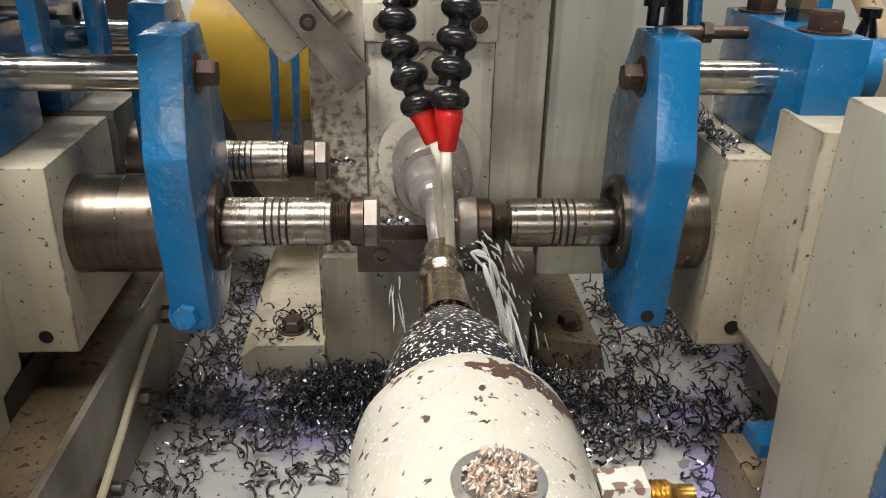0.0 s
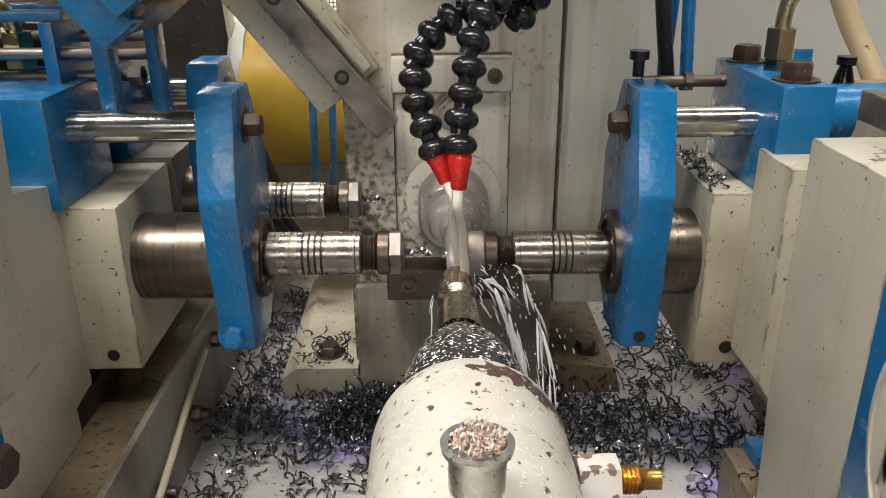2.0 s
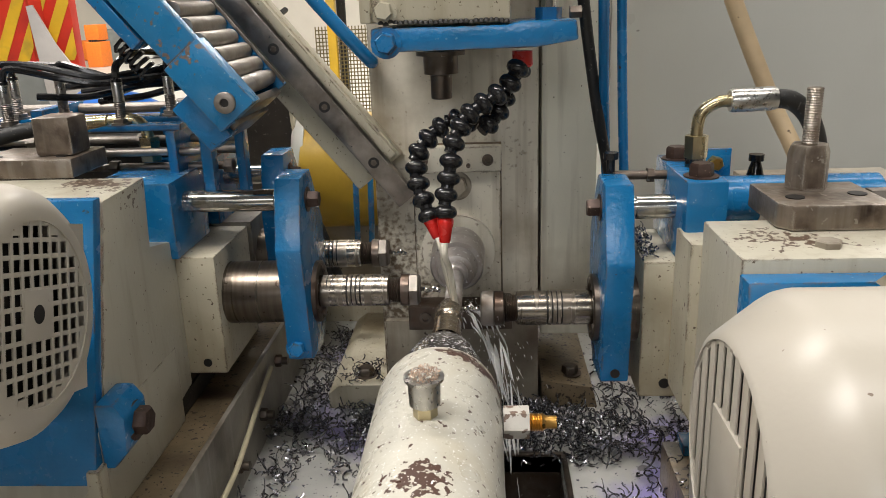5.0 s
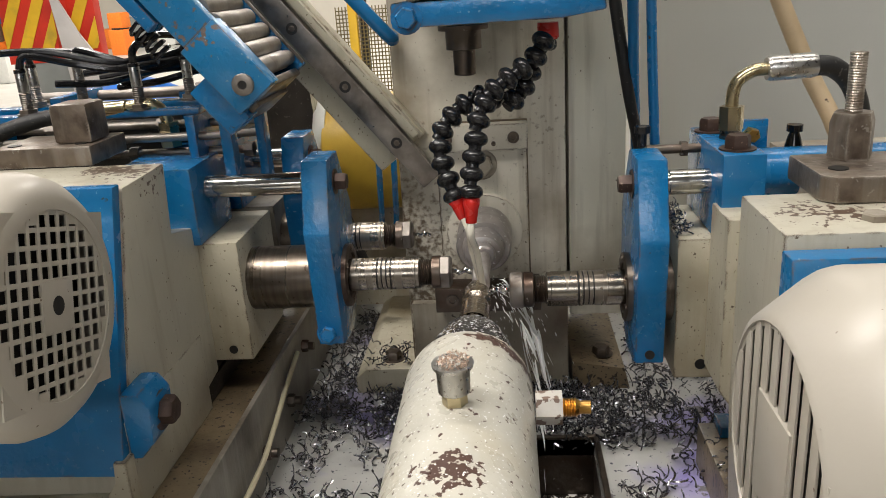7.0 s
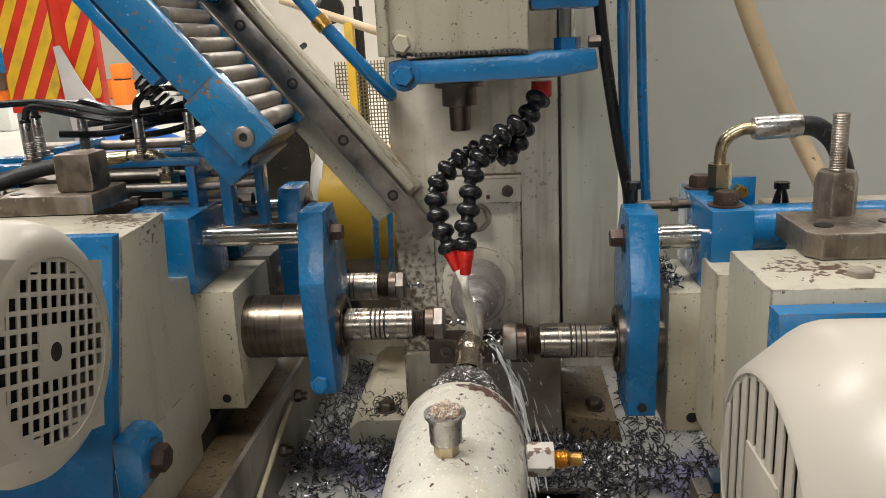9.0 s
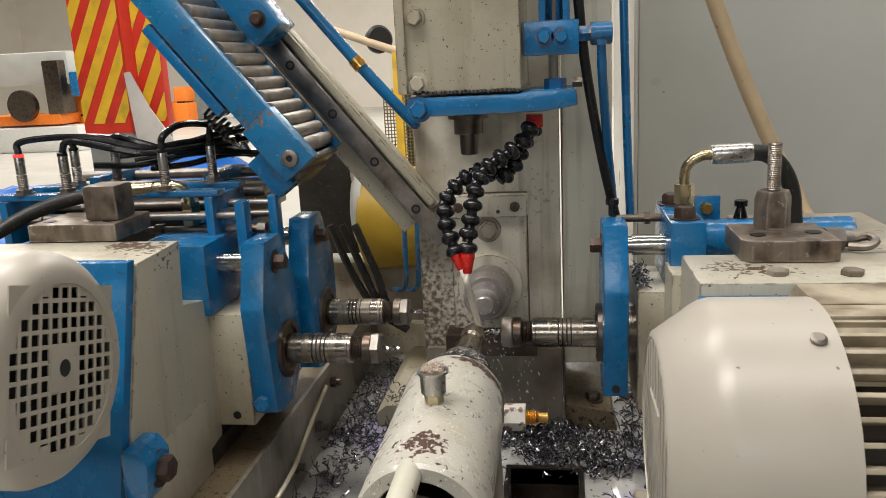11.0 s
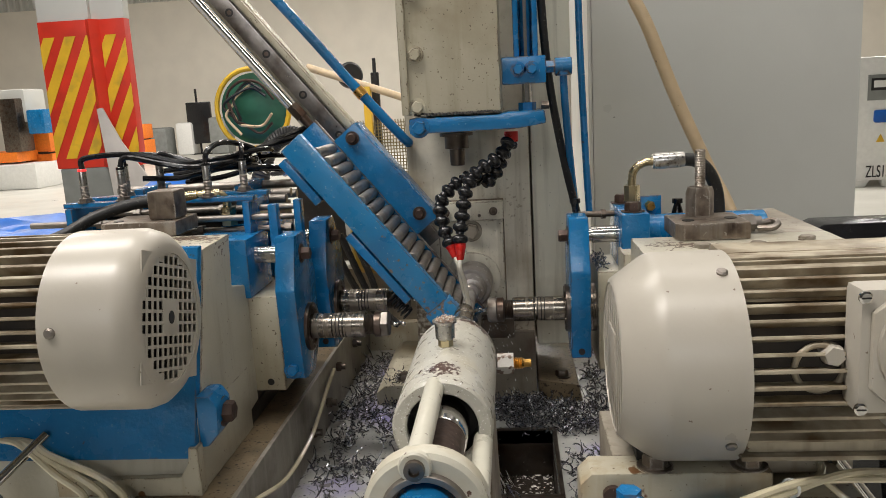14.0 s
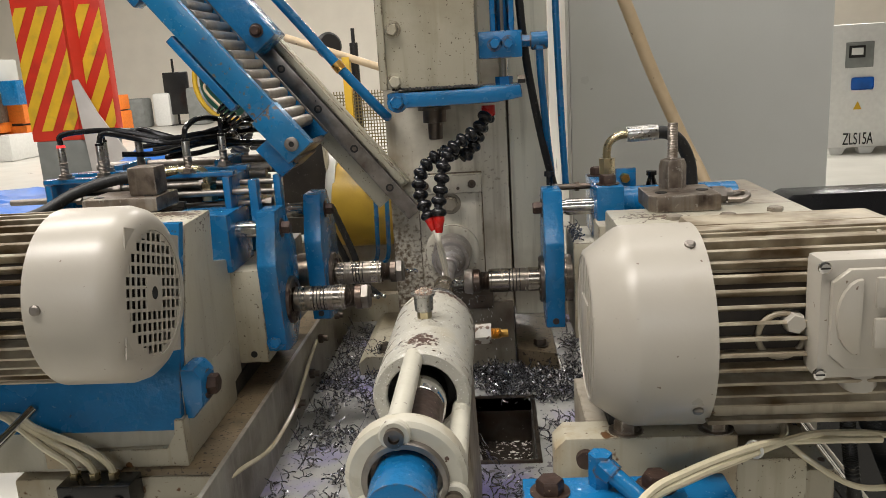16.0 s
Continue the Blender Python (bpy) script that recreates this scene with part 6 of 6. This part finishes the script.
prism(bm, [(0.468, 0.0), (0.468, 0.907), (0.474, 0.921), (0.488, 0.927), (0.71, 0.927), (0.71, 0.0)], "Y", 0.02, 0.08, 0.004)
whole("guard_hood", bm, BLACK, "dark blue-black curved belt guard hood", "guard", raw=True)


# ---- swarf ----
def curls(name, count, place, seed, label, size=1.0, mat=None):
    r = random.Random(seed)
    verts, faces = [], []
    for _ in range(count):
        x, y, z = place(r)
        n = r.choice((5, 6, 7, 9))
        rad = size * r.uniform(0.0012, 0.0046)
        turn = r.uniform(1.2, 5.5)
        pitch = size * r.uniform(-0.0012, 0.0028)
        w = size ** 0.5 * r.uniform(0.0005, 0.0012)
        m = Matrix.Translation((x, y, z)) @ Euler((r.uniform(-0.5, 0.5), r.uniform(-0.5, 0.5), r.uniform(0, 6.28))).to_matrix().to_4x4()
        base = len(verts)
        for i in range(n):
            a = turn * i / (n - 1)
            k = rad * (1 + 0.5 * i / n)
            c = Vector((k * math.cos(a) - k, k * math.sin(a), pitch * i))
            o = Vector((math.cos(a), math.sin(a), 0))
            for q in (o * w, Vector((0, 0, w * 1.6)), -o * w):
                verts.append(tuple(m @ (c + q)))
        for i in range(n - 1):
            for j in range(3):
                a, b = base + 3 * i + j, base + 3 * i + (j + 1) % 3
                faces.append((a, b, b + 3, a + 3))
    me = bpy.data.meshes.new(name)
    me.from_pydata(verts, [], faces)
    me.materials.append(mat or CHIP)
    ob = new(name, me)
    ob.location = (0, 0, H)
    return tagged(ob, label, "swarf", "", "stuff")


def heap(r):
    while True:
        x, y = r.uniform(-0.20, 0.27), r.gauss(0.092, 0.032)
        clump = noise.noise((x * 22, y * 22, 7.0)) + 0.5 * noise.noise((x * 60, y * 60, 1.0))
        if y < 0.136 and clump > r.uniform(-0.55, 0.45) and r.random() < 0.12 + 0.88 * math.exp(-((abs(x) - 0.07) / 0.045) ** 2):
            dense = math.exp(-((y - 0.09) / 0.05) ** 2) * math.exp(-(max(abs(x) - 0.08, 0) / 0.04) ** 2)
            return x, y, PAN + 0.001 + r.random() * 0.014 * dense


def scatter(r):
    while True:
        x, y = r.uniform(-0.224, 0.325), r.uniform(-0.44, 0.38)
        if 0.020 < x < 0.120 and -0.180 < y < 0.030:
            continue
        d = noise.noise((x * 14, y * 14, 2.0)) + 0.6 * noise.noise((x * 40, y * 40, 5.0))
        if d > r.uniform(-0.30, 0.30) + (0.12 if y < -0.02 else -0.08) and not (-0.17 < x < 0.18 and y > 0.134):
            return x, y, PAN + 0.0012 + r.random() * 0.003


curls("swarf_heap", 2300, heap, 3, "heaped dark steel swarf wet with coolant", 0.9)
curls("swarf", 3500, scatter, 4, "curled steel chips floating on milky coolant", 1.35)


def on_cup(r):
    a, d = r.uniform(0, 6.28), 0.0105 * math.sqrt(r.random())
    return -0.005 + 0.85 * d * math.cos(a), -0.324 + 0.85 * d * math.sin(a), 0.0658 + r.random() * 0.003


def on_right_block(r):
    return r.uniform(0.172, 0.187), r.uniform(-0.080, 0.010), 0.0570 + r.random() * 0.006 * r.random()


def on_foot(r):
    return r.uniform(-0.155, -0.095), r.uniform(0.137, 0.20), -0.1735 + r.random() * 0.003


guide_swarf = curls("guide_swarf", 95, on_right_block, 11, "dark swarf lying beside the guide block", 0.55)


def on_step(r):
    return r.uniform(0.213, 0.26), r.uniform(-0.29, -0.055), -0.1612 + r.random() * 0.002


curls("step_swarf", 220, on_step, 13, "dark swarf lying on the pan step", 0.7)
curls("foot_swarf", 60, on_foot, 12, "dark swarf lying on the column foot", 0.8)
curls("cup_swarf", 260, on_cup, 8, "fine rusty froth of chips filling the oil cup", 0.17, BRIGHT_CHIP)


# ---- what moves ----
def motions():
    def moved(ob, dx=0.0, dy=0.0, dz=0.0, base=None):
        return Matrix.Translation((dx, dy, dz)) @ (base or ob.matrix_basis)
    for ob, rows in (
            (left, ((0, 0, 0), (9.5, 0, 0), (10.7, 0, -0.106), (16, 0, -0.106))),
            (right, ((0, 0, 0.050), (2.5, 0, 0.050), (2.95, 0, 0), (16, 0, 0))),
            (guide_swarf, ((0, 0, 0.050), (2.5, 0, 0.050), (2.95, 0, 0), (16, 0, 0))),
            (lq1, ((0, -0.001, 0), (3, -0.002, 0), (5.3, 0.004, 0), (7, 0.008, 0), (9.3, 0.007, 0), (10.3, -0.058, 0), (16, -0.060, 0))),
            (lq2, ((0, 0.000, 0), (9, -0.004, 0), (11.3, -0.008, 0), (12.5, -0.006, 0), (14.6, -0.006, 0), (15.2, 0.006, 0), (16, 0.014, 0))),
            (rq, ((0, -0.013, 0), (0.5, -0.0145, 0), (1.0, -0.0155, 0), (1.5, -0.017, 0), (2.3, -0.018, 0), (2.52, 0.002, 0), (3, 0.002, 0), (9, 0.003, 0), (12, 0.003, 0), (14.6, 0.003, 0), (16, 0.000, 0)))):
        base = ob.matrix_basis.copy()
        walk(ob, [(t, moved(ob, dx, dy, 0, base)) for t, dx, dy in rows])
    base = chute.matrix_basis.copy()
    TOP = 0.300
    ride = ((0, TOP), (11.9, TOP), (12.15, TOP - 0.010), (12.5, TOP - 0.068), (13.0, TOP - 0.181), (13.35, 0.028), (13.5, 0.0), (14.4, 0.0), (14.55, 0.030), (14.8, 0.085), (15.1, 0.165), (15.4, 0.245), (15.65, TOP - 0.008), (15.8, TOP), (16, TOP))
    walk(chute, [(t, Matrix.Translation(U * -d) @ base) for t, d in ride])
    axis = Vector((0, 0, H))
    start = L(-0.004, -0.052, 0.012) + axis
    rows = [(t, Matrix.Translation(start - U * d)) for t, d in ride if t <= 13.5]
    rows += [(13.8, Matrix.Translation(axis + Vector((0, -0.01, 0)))), (14.2, Matrix.Translation(axis)), (16, Matrix.Translation(axis))]
    walk(next_work, rows)
    walk(done_work, [(0, Matrix.Translation(axis)), (9.8, Matrix.Translation(axis)), (10.15, Matrix.Translation(axis + Vector((0.004, -0.02, -0.03)))),
                     (10.4, Matrix.Translation(axis + Vector((0.03, -0.06, -0.12)))), (10.6, Matrix.Translation(axis + Vector((0.07, -0.08, -0.23)))), (10.75, Matrix.Translation(axis + Vector((0.07, -0.08, -0.31)))), (16, Matrix.Translation(axis + Vector((0.07, -0.08, -0.31))))])
    r = random.Random(9)
    for ob in splashes:
        base = ob.matrix_basis.copy()
        rows, t = [], 0.0
        while t < 16.01:
            drop = 0.0 if t < 9.7 or ob is splashes[4] else min(1.0, (t - 9.7) / 0.7) ** 2 * -0.24
            rows.append((min(t, 16.0), Matrix.Translation((0, 0, drop)) @ base @ pose(r.gauss(0, 0.003), r.gauss(0, 0.004), r.gauss(0, 0.002), r.gauss(0, 3), r.gauss(0, 3), r.gauss(0, 5))))
            t += 0.2
        walk(ob, rows)


motions()
